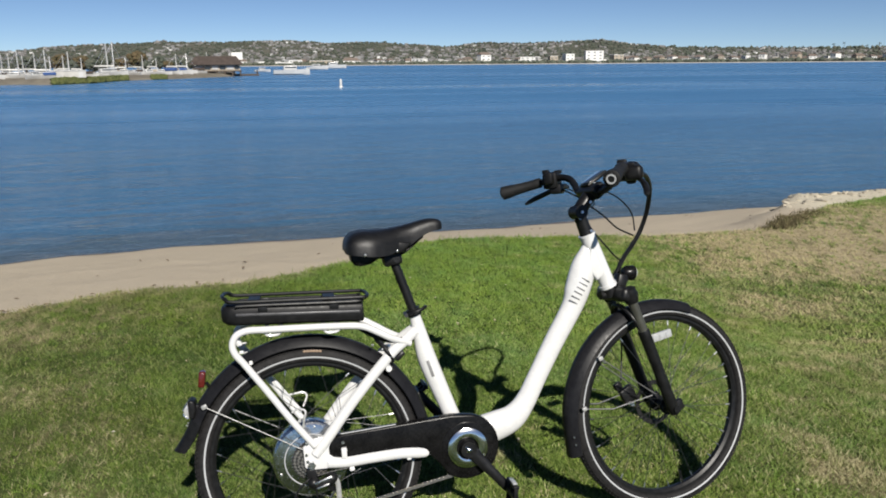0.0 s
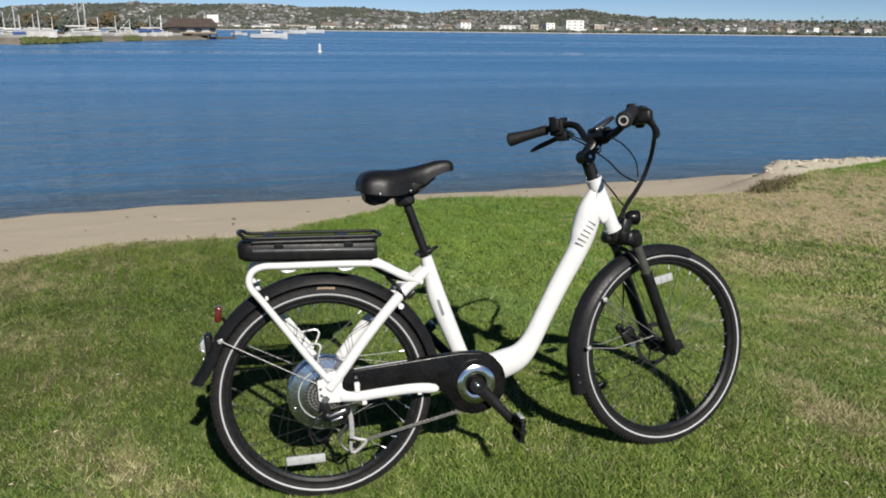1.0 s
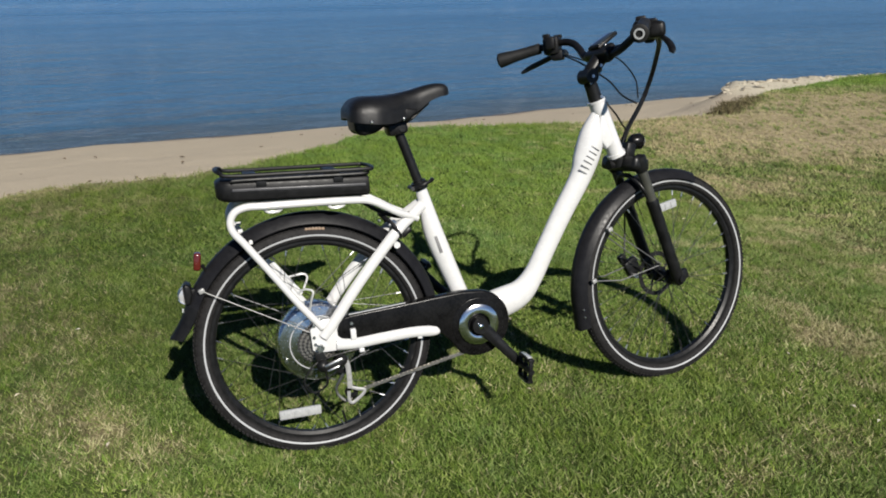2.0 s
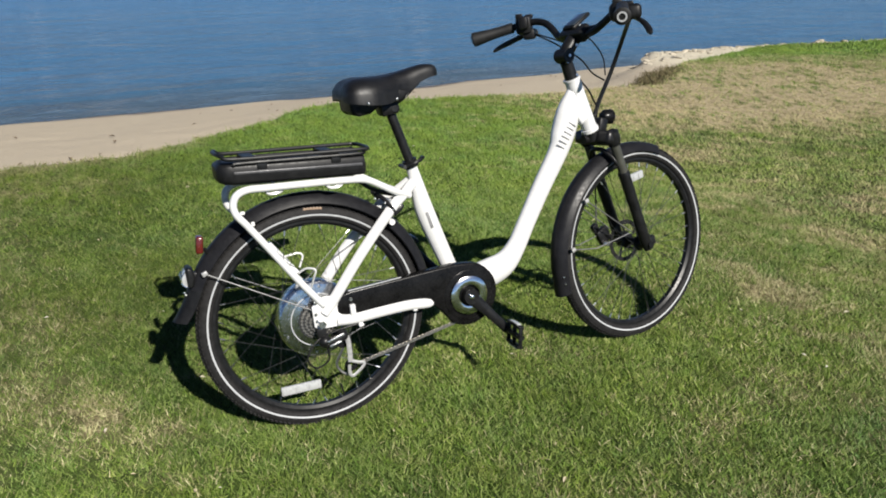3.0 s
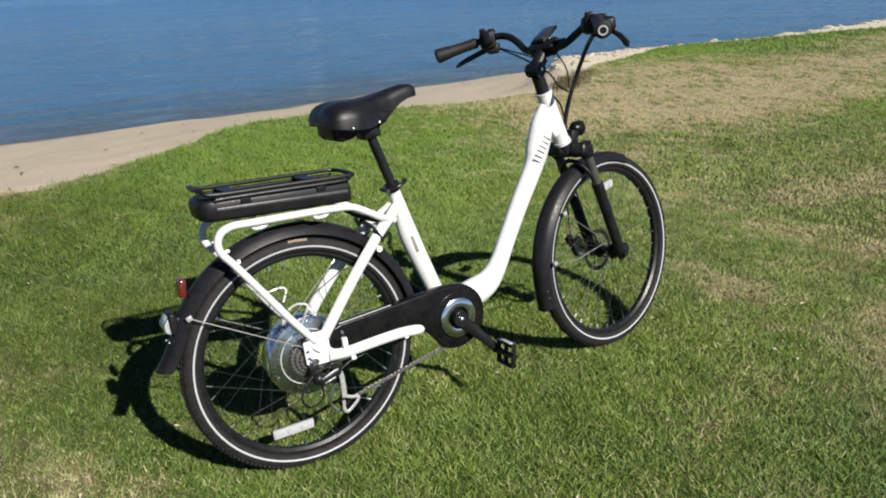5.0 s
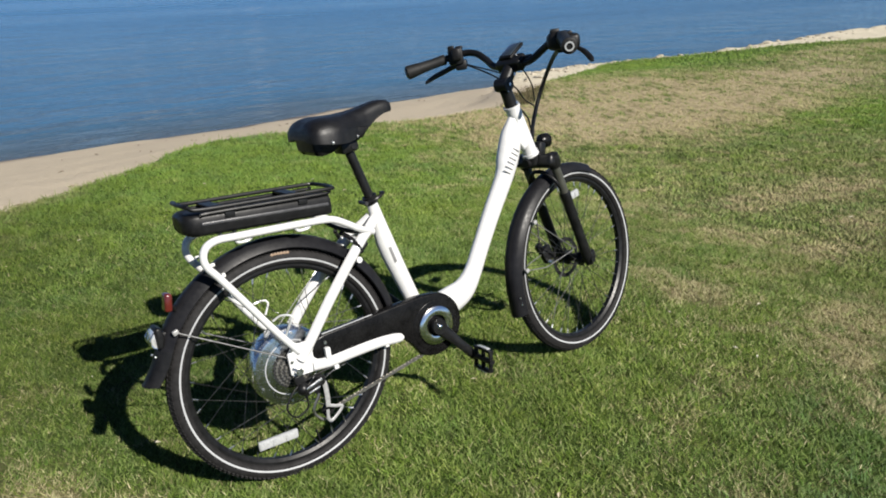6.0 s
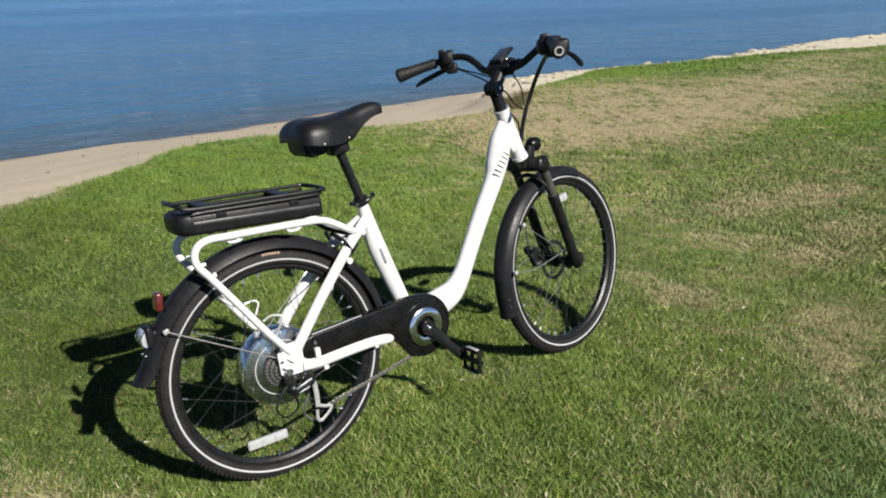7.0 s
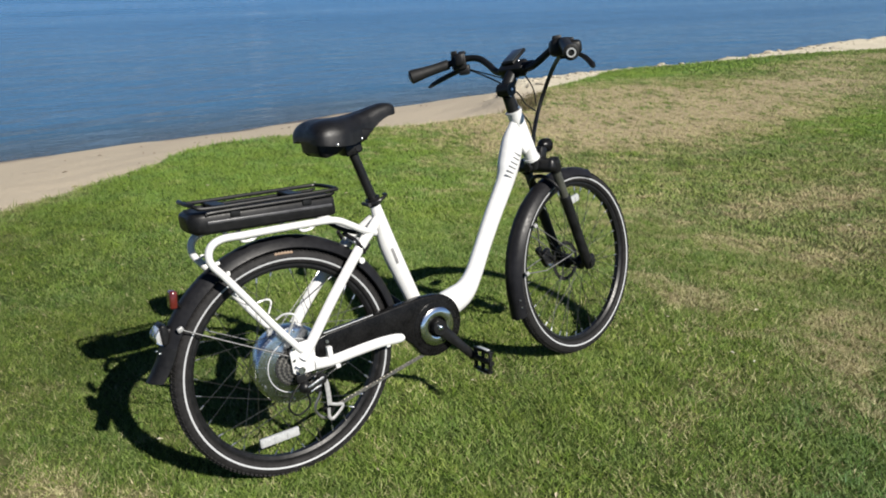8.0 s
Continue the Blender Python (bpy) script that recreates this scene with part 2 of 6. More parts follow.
PALE_WALL = worn("pale_stucco", (0.68, 0.67, 0.64), 0.85, amount=0.12, scale=0.4, bump=0.0)
SHED_WALL = worn("grey_white_shed_boards", (0.40, 0.39, 0.37), 0.8, amount=0.2, scale=1.0, bump=0.0)
TAN_WALL = worn("tan_stucco", (0.34, 0.292, 0.231), 0.85, amount=0.15, scale=0.4, bump=0.0)
BROWN_ROOF = worn("brown_shingle", (0.051, 0.0374, 0.0306), 0.9, amount=0.3, scale=1.2, bump=0.0)
RED_ROOF = worn("weathered_tile", (0.15, 0.116, 0.0952), 0.85, amount=0.25, scale=0.6, bump=0.0)
DARK_GLASS = material("dark_window_glass", (0.03, 0.04, 0.05), 0.15)
FAR_GLASS = material("shaded_window_glass", (0.10, 0.11, 0.12), 0.3)
PILE_WOOD = worn("weathered_pile_wood", (0.068, 0.051, 0.0374), 0.9, amount=0.3, scale=2, bump=0.0)


# ---- mesh helpers ----
def mesh_of(bm, smooth=True, angle=35):
    bmesh.ops.recalc_face_normals(bm, faces=bm.faces)
    me = bpy.data.meshes.new("mesh")
    bm.to_mesh(me)
    bm.free()
    if smooth:
        me.polygons.foreach_set("use_smooth", [True] * len(me.polygons))
        me.set_sharp_from_angle(angle=radians(angle))
    return me


def part(name, bm, mat, parent=None, label="", m=None, smooth=True, angle=35):
    """Links a bmesh as one mesh object, under a thing or a part if one is given."""
    if m is not None:
        bmesh.ops.transform(bm, matrix=m, verts=bm.verts)
    me = mesh_of(bm, smooth, angle)
    me.materials.append(mat)
    me.name = name
    ob = new(name, me)
    ob.parent = parent
    return tagged(ob, label) if label else ob


def empty(name, m, label, category, group="", kind=""):
    ob = new(name)
    ob.empty_display_size = 0.1
    ob.matrix_world = m
    return tagged(ob, label, category, group, kind)


def spline(pts, steps=8):
    """A smooth line (Catmull-Rom) through rows of numbers."""
    p = [np.array(q, float) for q in pts]
    p = [2 * p[0] - p[1]] + p + [2 * p[-1] - p[-2]]
    out = []
    for i in range(1, len(p) - 2):
        for k in range(steps):
            t = k / steps
            out.append(0.5 * (2 * p[i] + (p[i + 1] - p[i - 1]) * t + (2 * p[i - 1] - 5 * p[i] + 4 * p[i + 1] - p[i + 2]) * t**2
                              + (3 * p[i] - p[i - 1] - 3 * p[i + 1] + p[i + 2]) * t**3))
    out.append(p[-2])
    return out


def tube(bm, pts, r, n=10, side=None, flat=1.0, close=False):
    """Sweeps a round (or, by flat, oval) section along pts. r: one radius or one a point. side: the way across the section along which flat acts."""
    pts = [Vector(p[:3]) for p in pts]
    rs = list(r) if hasattr(r, "__len__") else [r] * len(pts)
    rings, up = [], None
    for i, p in enumerate(pts):
        a, b = (pts[(i - 1) % len(pts)], pts[(i + 1) % len(pts)]) if close else (pts[max(i - 1, 0)], pts[min(i + 1, len(pts) - 1)])
        t = (b - a).normalized()
        if side is not None:
            x = Vector(side)
            x = (x - t * x.dot(t)).normalized()
        elif up is None:
            x = t.orthogonal().normalized()
        else:
            x = (up - t * up.dot(t)).normalized()
        up, y = x, t.cross(x)
        rings.append([bm.verts.new(p + (x * math.cos(2 * math.pi * k / n) * flat + y * math.sin(2 * math.pi * k / n)) * rs[i]) for k in range(n)])
    pairs = list(zip(rings, rings[1:])) + ([(rings[-1], rings[0])] if close else [])
    for a, b in pairs:
        for k in range(n):
            bm.faces.new((a[k], a[(k + 1) % n], b[(k + 1) % n], b[k]))
    if not close:
        bm.faces.new(rings[0][::-1])
        bm.faces.new(rings[-1])
    return bm


def lathe(bm, profile, centre=(0, 0, 0), n=48, a0=0.0, a1=360.0, shut=True):
    """Turns a closed profile of (radius, w) about the w axis through centre."""
    c, full = Vector(centre), abs(a1 - a0) >= 359.9
    count = n if full else n + 1
    rings = []
    for i in range(count):
        a = radians(a0 + (a1 - a0) * i / n)
        rings.append([bm.verts.new(c + Vector((r * math.cos(a), r * math.sin(a), w))) for r, w in profile])
    k = len(profile)
    pairs = [(rings[i], rings[(i + 1) % count]) for i in range(count if full else count - 1)]
    for a, b in pairs:
        for j in range(k if shut else k - 1):
            bm.faces.new((a[j], a[(j + 1) % k], b[(j + 1) % k], b[j]))
    if not full and shut:
        bm.faces.new(rings[0])
        bm.faces.new(rings[-1][::-1])
    return bm


def disc(bm, centre, r, w0, w1, n=24):
    """A short solid cylinder along w."""
    c = Vector(centre)
    lo = [bm.verts.new(c + Vector((r * math.cos(2 * math.pi * k / n), r * math.sin(2 * math.pi * k / n), w0))) for k in range(n)]
    hi = [bm.verts.new(v.co + Vector((0, 0, w1 - w0))) for v in lo]
    for k in range(n):
        bm.faces.new((lo[k], lo[(k + 1) % n], hi[(k + 1) % n], hi[k]))
    bm.faces.new(lo[::-1])
    bm.faces.new(hi)
    return bm


def plate(bm, outline, w0, w1, bevel=0.0):
    """A flat piece with a given outline in (u, v), from w0 to w1."""
    made = bmesh.new()
    lo = [made.verts.new((u, v, w0)) for u, v in outline]
    hi = [made.verts.new((u, v, w1)) for u, v in outline]
    n = len(outline)
    for k in range(n):
        made.faces.new((lo[k], lo[(k + 1) % n], hi[(k + 1) % n], hi[k]))
    made.faces.new(lo[::-1])
    made.faces.new(hi)
    bmesh.ops.recalc_face_normals(made, faces=made.faces)
    if bevel:
        rim = [e for e in made.edges if abs(e.verts[0].co.z - e.verts[1].co.z) < 1e-9]
        bmesh.ops.bevel(made, geom=rim, offset=bevel, segments=3, affect="EDGES", profile=0.5)
    return join(bm, made)


def join(bm, other):
    me = bpy.data.meshes.new("piece")
    other.to_mesh(me)
    other.free()
    bm.from_mesh(me)
    bpy.data.meshes.remove(me)
    return bm


def block(bm, size, m=None, bevel=0.0, segments=2):
    """A box with rounded edges at the pose m."""
    made = bmesh.new()
    bmesh.ops.create_cube(made, size=1)
    bmesh.ops.scale(made, vec=size, verts=made.verts)
    if bevel:
        bmesh.ops.bevel(made, geom=made.edges[:], offset=bevel, segments=segments, affect="EDGES", profile=0.5)
    if m is not None:
        bmesh.ops.transform(made, matrix=m, verts=made.verts)
    return join(bm, made)


def ball(bm, centre, r, stretch=(1, 1, 1), n=12):
    made = bmesh.new()
    bmesh.ops.create_uvsphere(made, u_segments=n, v_segments=n // 2 + 2, radius=r)
    bmesh.ops.scale(made, vec=stretch, verts=made.verts)
    bmesh.ops.translate(made, vec=centre, verts=made.verts)
    return join(bm, made)


def mesh_from_arrays(name, verts, faces_flat, per_face):
    """A mesh straight from numpy arrays, all faces with the same count of corners."""
    me = bpy.data.meshes.new(name)
    me.vertices.add(len(verts))
    me.vertices.foreach_set("co", np.asarray(verts, np.float32).ravel())
    count = len(faces_flat) // per_face
    me.loops.add(len(faces_flat))
    me.loops.foreach_set("vertex_index", np.asarray(faces_flat, np.int32))
    me.polygons.add(count)
    me.polygons.foreach_set("loop_start", np.arange(0, count * per_face, per_face, dtype=np.int32))
    me.update(calc_edges=True)
    return me


def give_attribute(me, name, values):
    a = me.attributes.new(name, "FLOAT", "POINT")
    a.data.foreach_set("value", np.asarray(values, np.float32))


# ---- the ground: lawn, beach and sea bed in one sheet ----
WATER_Z = -0.6
GRASS_EDGE = ([-400, -30, -6, -3, -1.78, -1.5, -1.2, -0.84, -0.4, -0.05, 0.16, 0.36, 0.57, 0.83, 1.09, 1.3, 1.7, 2.5, 3.0, 3.6, 4.07, 4.5, 5.26, 5.7, 6.25, 6.9, 8.6, 10, 11.5, 12.7, 16, 30, 400],
              [2, 1.4, 1.6, 2.28, 2.76, 2.93, 3.08, 3.12, 3.15, 3.28, 3.42, 3.49, 3.59, 3.78, 3.89, 3.9, 3.86, 3.81, 3.76, 3.76, 3.78, 4.1, 4.64, 4.76, 4.97, 5.25, 5.18, 5.1, 5.0, 4.7, 4.7, 5.5, 8])
BANK_EDGE = ([3.9, 4.2, 4.6, 4.85, 5.1, 5.45, 5.7, 6.0, 6.8, 8.6, 10.2, 11.5, 14, 16, 30, 400], [3.75, 3.93, 4.40, 4.73, 5.03, 5.46, 5.54, 5.52, 5.44, 5.3, 5.45, 5.6, 6.0, 6.0, 7, 10])
WATERLINE = ([-400, -30, -3.1, -2.5, -1.4, 0, 1.2, 2.6, 4, 5.2, 6.9, 8.9, 12, 30, 400], [5.0, 5.6, 6.62, 6.8, 7.0, 7.07, 7.14, 7.15, 7.45, 7.5, 7.55, 7.3, 7.0, 9, 12])


def smooth_step(a, b, x):
    t = np.clip((x - a) / (b - a), 0, 1)
    return t * t * (3 - 2 * t)


def wobble(x, y, scale, seed):
    """Cheap smooth noise about zero, for arrays."""
    rng = np.random.RandomState(seed)
    out = np.zeros(np.broadcast(x, y).shape)
    for k in range(7):
        f = scale * 1.5**k
        a, p, q = rng.uniform(0, 2 * np.pi, 3)
        out = out + np.sin((x * np.cos(a) + y * np.sin(a)) * f + p + 1.3 * np.sin((x * np.sin(a) - y * np.cos(a)) * f * 0.6 + q)) / 1.35**k
    return out / 2.6


def grass_edge(x):
    return np.interp(x, *GRASS_EDGE) + 0.035 * wobble(x, x * 0, 3.0, 5) + 0.02 * wobble(x, x * 0, 14.0, 6)


def lawn_height(x, y):
    rise = 0.053 * smooth_step(0.0, 1.1, x) * smooth_step(-1.3, -0.05, y) - 0.025 * smooth_step(1.3, 3.0, x)
    return 0.002 + rise + 0.006 * wobble(x, y, 2.5, 1) * smooth_step(0.25, 0.8, np.hypot(np.maximum(np.abs(x - 0.55) - 0.6, 0), y))


def ground_height(x, y):
    edge, line = np.interp(x, *GRASS_EDGE), np.interp(x, *WATERLINE)
    bank = np.interp(x, *BANK_EDGE)
    lawn = lawn_height(x, y)
    d = y - edge
    slope = np.clip(d / np.maximum(line - edge, 0.5), 0, None)
    beach = -0.03 - 0.57 * np.minimum(slope, 1) ** 1.15 - 1.2 * np.clip(slope - 1, 0, 4) + 0.012 * wobble(x, y, 4.0, 2)
    z = np.where(d > 0, np.minimum(lawn, beach), lawn)
    # the low bank east of the beach keeps the lawn's height up to its edge and then falls away
    high = 0.01 + 0.02 * wobble(x, y, 5.0, 3) - 0.02 * smooth_step(0, 1, d)
    foot = np.minimum(beach, np.interp(x, (4.2, 6.0), (-0.05, -0.32)))
    held = high + (foot - high) * smooth_step(bank, bank + np.interp(x, (4.0, 5.0, 5.6), (0.9, 0.4, 0.2)) + 0.1 * wobble(x, y, 3.0, 4), y)
    east = smooth_step(3.9, 4.35, x)
    return z * (1 - east) + np.where(d > 0, held, lawn) * east


# straw patches on the lawn: centre, half widths, strength
STRAW_PATCHES = ((4.3, 3.2, 1.1, 0.85, 3.0), (5.5, 3.2, 1.4, 0.9, 3.2), (6.9, 3.1, 1.3, 0.65, 2.2), (4.9, 2.3, 0.9, 0.35, 1.5), (8.3, 3.2, 1.2, 0.6, 0.9), (9.5, 3.8, 1.0, 0.5, 0.9), (10.9, 4.2, 1.4, 0.3, 0.9), (3.4, 2.8, 0.6, 0.5, 1.4), (2.8, 1.85, 0.35, 0.22, 0.65),
                 (4.7, 2.0, 0.7, 0.25, 0.8), (4.9, 4.3, 0.5, 0.3, 1.2),
                 (1.84, 0.25, 0.08, 0.10, 0.9), (1.83, 0.02, 0.11, 0.10, 1.2), (2.06, -0.52, 0.21, 0.14, 1.0), (1.62, -0.83, 0.16, 0.10, 0.9), (1.84, -0.63, 0.11, 0.08, 0.75), (2.4, -0.75, 0.2, 0.15, 0.7), (1.28, -0.47, 0.13, 0.08, 0.45), (1.05, -0.56, 0.12, 0.09, 0.45),
                 (2.58, 0.33, 0.2, 0.14, 0.62), (3.3, 0.64, 0.35, 0.15, 0.65), (3.9, 0.5, 0.3, 0.2, 0.65), (2.85, -0.03, 0.3, 0.14, 0.6), (3.4, 0.1, 0.3, 0.15, 0.55), (2.55, 0.9, 0.3, 0.2, 0.4),
                 (-0.66, 0.25, 0.11, 0.12, 0.70), (-0.48, 0.08, 0.09, 0.07, 0.55), (-0.8, 0.45, 0.2, 0.16, 0.45), (-0.9, 0.95, 0.25, 0.2, 0.45), (0.62, 0.42, 0.1, 0.1, 0.7), (0.15, 0.6, 0.12, 0.1, 0.45), (3.0, 2.5, 0.6, 0.25, 0.5),
                 (-1.5, 2.5, 0.8, 0.4, 0.55), (-1.15, 1.5, 0.35, 0.25, 0.4), (0.9, -0.75, 0.3, 0.2, 0.35))


def turf_tone(x, y):
    """Brightness factor of the turf: about 1, less on the western side, more behind the bicycle and along the bank."""
    brighter = 0.12 * np.exp(-(((x - 1.3) / 1.5) ** 2 + ((y - 2.1) / 1.1) ** 2)) + 0.30 * np.exp(-(((x - 7.8) / 2.2) ** 2 + ((y - 4.75) / 0.35) ** 2))
    brighter = brighter + 0.25 * np.exp(-(((x - 6.6) / 1.2) ** 2 + ((y - 1.7) / 0.5) ** 2)) + 0.18 * np.exp(-(((x - 3.0) / 0.8) ** 2 + ((y - 1.2) / 0.3) ** 2))
    darker = 0.06 + (0.10 + 0.27 * smooth_step(0.1, 0.8, y)) * smooth_step(0.7, -0.3, x) * smooth_step(3.8, 2.8, y)
    darker = darker + 0.55 * np.clip(wobble(x * 0.6, y * 1.3, 9.0, 64) - 0.55, 0, 1) * smooth_step(2.0, 3.2, x)
    return np.clip(1 + brighter - darker + 0.11 * wobble(x, y, 7.0, 61) + 0.11 * wobble(x, y, 24.0, 62) + 0.10 * wobble(x, y, 70.0, 63) * smooth_step(3.5, 1.5, np.hypot(x, y)), 0.35, 1.6)


def grass_kind(x, y):
    """0 for yellowish fine grass, 1 for the coarser bluish sort that grows in between."""
    blue = 0.34 * np.exp(-(((x - 1.5) / 0.7) ** 2 + ((y + 1.0) / 0.4) ** 2))
    fine = 0.22 * np.exp(-(((x - 0.9) / 1.0) ** 2 + ((y + 0.2) / 0.7) ** 2)) + 0.15 * smooth_step(0.4, -0.8, x)
    return np.clip(0.44 + blue - fine + 0.17 * wobble(x, y, 3.5, 71) + 0.20 * wobble(x, y, 14.0, 72) + 0.14 * wobble(x, y, 45.0, 73) * smooth_step(3.5, 1.5, np.hypot(x, y)), 0, 1)


def dryness(x, y):
    """0 for green turf, 1 for straw."""
    n = wobble(x, y, 3.0, 11) * 0.35 + wobble(x, y, 9.0, 12) * 0.45 + wobble(x, y, 26.0, 13) * 0.4
    flecks = wobble(x, y, 13.0, 17) * 0.6 + wobble(x, y, 34.0, 18) * 0.5
    d = np.zeros(np.broadcast(x, y).shape)
    for cx, cy, rx, ry, k in STRAW_PATCHES:
        r2 = ((x - cx) / rx) ** 2 + ((y - cy) / ry) ** 2
        d = np.maximum(d, k * np.exp(-0.6 * r2**1.4))
    base = 0.035 + 0.16 * smooth_step(1.0, 2.2, x) * smooth_step(3.0, 1.6, y) - 0.1 * smooth_step(2.2, 1.2, np.hypot(x - 0.9, y - 2.2))
    base = base - 0.5 * np.exp(-(((x - 7.8) / 2.4) ** 2 + ((y - 4.85) / 0.32) ** 2)) - 0.4 * np.exp(-(((x - 6.6) / 1.2) ** 2 + ((y - 1.6) / 0.5) ** 2))
    edge = 0.45 * smooth_step(0.3, 0.0, np.abs(y - np.interp(x, *GRASS_EDGE))) * smooth_step(0.9, -0.6, x)
    return np.clip(base + d * (0.66 + 0.5 * n + 0.8 * wobble(x, y, 55.0, 14)) + 0.30 * n * (0.45 + d) + 0.85 * np.clip(flecks - 0.10, 0, 1) * (0.35 + 0.65 * smooth_step(1.2, 2.2, x)) + edge, 0, 1)


def graded(lo, hi, fine, far, step):
    """Even steps from lo to hi, then ever wider ones out to far[0] and far[1]."""
    mid = list(np.arange(lo, hi + step / 2, step))
    left, right = [lo], [mid[-1]]
    s = step
    while left[-1] > far[0]:
        s *= fine
        left.append(left[-1] - s)
    s = step
    while right[-1] < far[1]:
        s *= fine
        right.append(right[-1] + s)
    return np.array(left[:0:-1] + mid + right[1:])


def make_ground():
    xs, ys = graded(-4, 16, 1.22, (-3000, 3000), 0.07), graded(-2.5, 9, 1.22, (-3000, 60), 0.07)
    gx, gy = np.meshgrid(xs, ys)
    z = ground_height(gx, gy)
    z = np.maximum(z, -5)
    nx, ny = len(xs), len(ys)
    i = (np.arange(ny - 1)[:, None] * nx + np.arange(nx - 1)[None]).ravel()
    quads = np.stack([i, i + 1, i + 1 + nx, i + nx], 1).ravel()
    me = mesh_from_arrays("ground", np.stack([gx, gy, z], -1).reshape(-1, 3), quads, 4)
    sandy = smooth_step(-0.03, 0.03, gy - grass_edge(gx))
    damp = smooth_step(0.34, 0.05, np.interp(gx, *WATERLINE) - gy + 0.08 * wobble(gx, gy, 2.0, 9))
    give_attribute(me, "sand", sandy.ravel())
    give_attribute(me, "wet", damp.ravel())
    ledge = smooth_step(4.7, 5.3, gx) * smooth_step(0.30, -0.05, gy - np.interp(gx, *BANK_EDGE) + 0.12 * wobble(gx, gy, 5.0, 19))
    give_attribute(me, "ledge", ledge.ravel())
    thatch_shade = smooth_step(-2.4, -1.2, gy) * smooth_step(-3.6, -2.4, gx) * smooth_step(8.5, 6.0, gx)
    give_attribute(me, "thatch_shade", thatch_shade.ravel())
    give_attribute(me, "bare", (smooth_step(2.6, 3.8, gx) * smooth_step(1.6, 2.4, gy)).ravel())
    give_attribute(me, "dry", dryness(gx, gy).ravel())
    give_attribute(me, "turf_tone", turf_tone(gx, gy).ravel())
    me.polygons.foreach_set("use_smooth", [True] * len(me.polygons))
    me.materials.append(GROUND_MAT)
    return tagged(new("ground", me), "mown lawn sloping down to a pale sandy beach", "ground", kind="structure")


def make_grass():
    rng = np.random.RandomState(3)
    spots = []
    for x0, x1, y0, y1, per, size in ((-1.7, 2.6, -1.3, 1.6, 72000, 0.72), (-3.2, 2.6, 1.6, 4.2, 26000, 1.1), (-3.2, -1.7, -0.5, 1.6, 11000, 1.35), (2.6, 7.5, -1.2, 5.4, 14000, 1.3), (7.5, 16, -0.5, 5.4, 3000, 2.2), (-7, 9, -6.5, -1.3, 2600, 2.3), (-8, -3.2, -1.3, 3.2, 2600, 2.3), (-3.2, -1.7, -1.3, -0.5, 9000, 1.4), (2.6, 6.5, -1.9, -1.2, 5000, 1.6)):
        n = int((x1 - x0) * (y1 - y0) * per)
        spots.append(np.stack([rng.uniform(x0, x1, n) + rng.normal(0, 0.12, n), rng.uniform(y0, y1, n) + rng.normal(0, 0.12, n), np.full(n, size)], 1))
    s = np.concatenate(spots)
    # tufts: blades gather, leaving small gaps
    tuft = wobble(s[:, 0], s[:, 1], 28.0, 21)
    d = grass_edge(s[:, 0]) + 0.07 * wobble(s[:, 0], s[:, 1], 16.0, 22) - s[:, 1]
    dry = dryness(s[:, 0], s[:, 1])
    dry = np.clip(dry + (0.12 + 0.6 * dry) * (0.8 * wobble(s[:, 0], s[:, 1], 110.0, 15) + 0.5 * wobble(s[:, 0], s[:, 1], 38.0, 16)) * (1 - 0.5 * dry), 0, 1)
    bare = smooth_step(0.75, 1.0, dry) * smooth_step(3.0, 4.2, s[:, 0]) * smooth_step(1.8, 2.6, s[:, 1])
    keep = (d > rng.uniform(-0.03, 0.05, len(s))) & (rng.uniform(0, 1, len(s)) < 0.80 + 0.35 * tuft - 0.02 * dry - 0.62 * bare - 0.30 * smooth_step(-0.2, -1.1, s[:, 0]) * smooth_step(3.0, 1.5, s[:, 1]))
    s, dry, d, tuft, bare = s[keep], dry[keep], d[keep], tuft[keep], bare[keep]
    n = len(s)
    x, y, size = s.T
    z = ground_height(x, y) - 0.004
    h = rng.uniform(0.010, 0.027, n) * (0.85 + 0.15 * size) * (1 - 0.12 * dry) * (1 + 0.25 * tuft) * (1 - 0.45 * bare)
    h *= 1 + 0.9 * np.exp(-d / 0.06) * (rng.uniform(0, 1, n) < 0.35)
    w = rng.uniform(0.0017, 0.0036, n) * size
    a, lean, way = rng.uniform(0, 2 * np.pi, n), rng.uniform(0.25, 1.35, n) * h + 0.003, rng.uniform(0, 2 * np.pi, n)
    base = np.stack([x, y, z], 1)
    across = np.stack([np.cos(a) * w, np.sin(a) * w, 0 * w], 1)
    tip = base + np.stack([np.cos(way) * lean, np.sin(way) * lean, h], 1)
    verts = np.stack([base - across, base + across, tip], 1).reshape(-1, 3)
    far = smooth_step(1.4, 3.2, np.hypot(x, y))
    me = mesh_from_arrays("grass", verts, np.arange(3 * n), 3)
    give_attribute(me, "dry", np.repeat(np.where(rng.uniform(0, 1, n) < dry, rng.uniform(0.55, 1.0, n), rng.uniform(0.0, 0.25, n)) * (1 - 0.75 * far) + 0.75 * far * dry, 3))
    give_attribute(me, "turf_tone", np.repeat(turf_tone(x, y), 3))
    give_attribute(me, "calm", np.repeat(far, 3))
    give_attribute(me, "kind", np.repeat(np.clip(grass_kind(x, y) + rng.normal(0, 0.1, n), 0, 1), 3))
    me.materials.append(BLADE_MAT)
    return tagged(new("grass", me), "short green lawn grass with straw-coloured dry patches", "grass", kind="stuff")


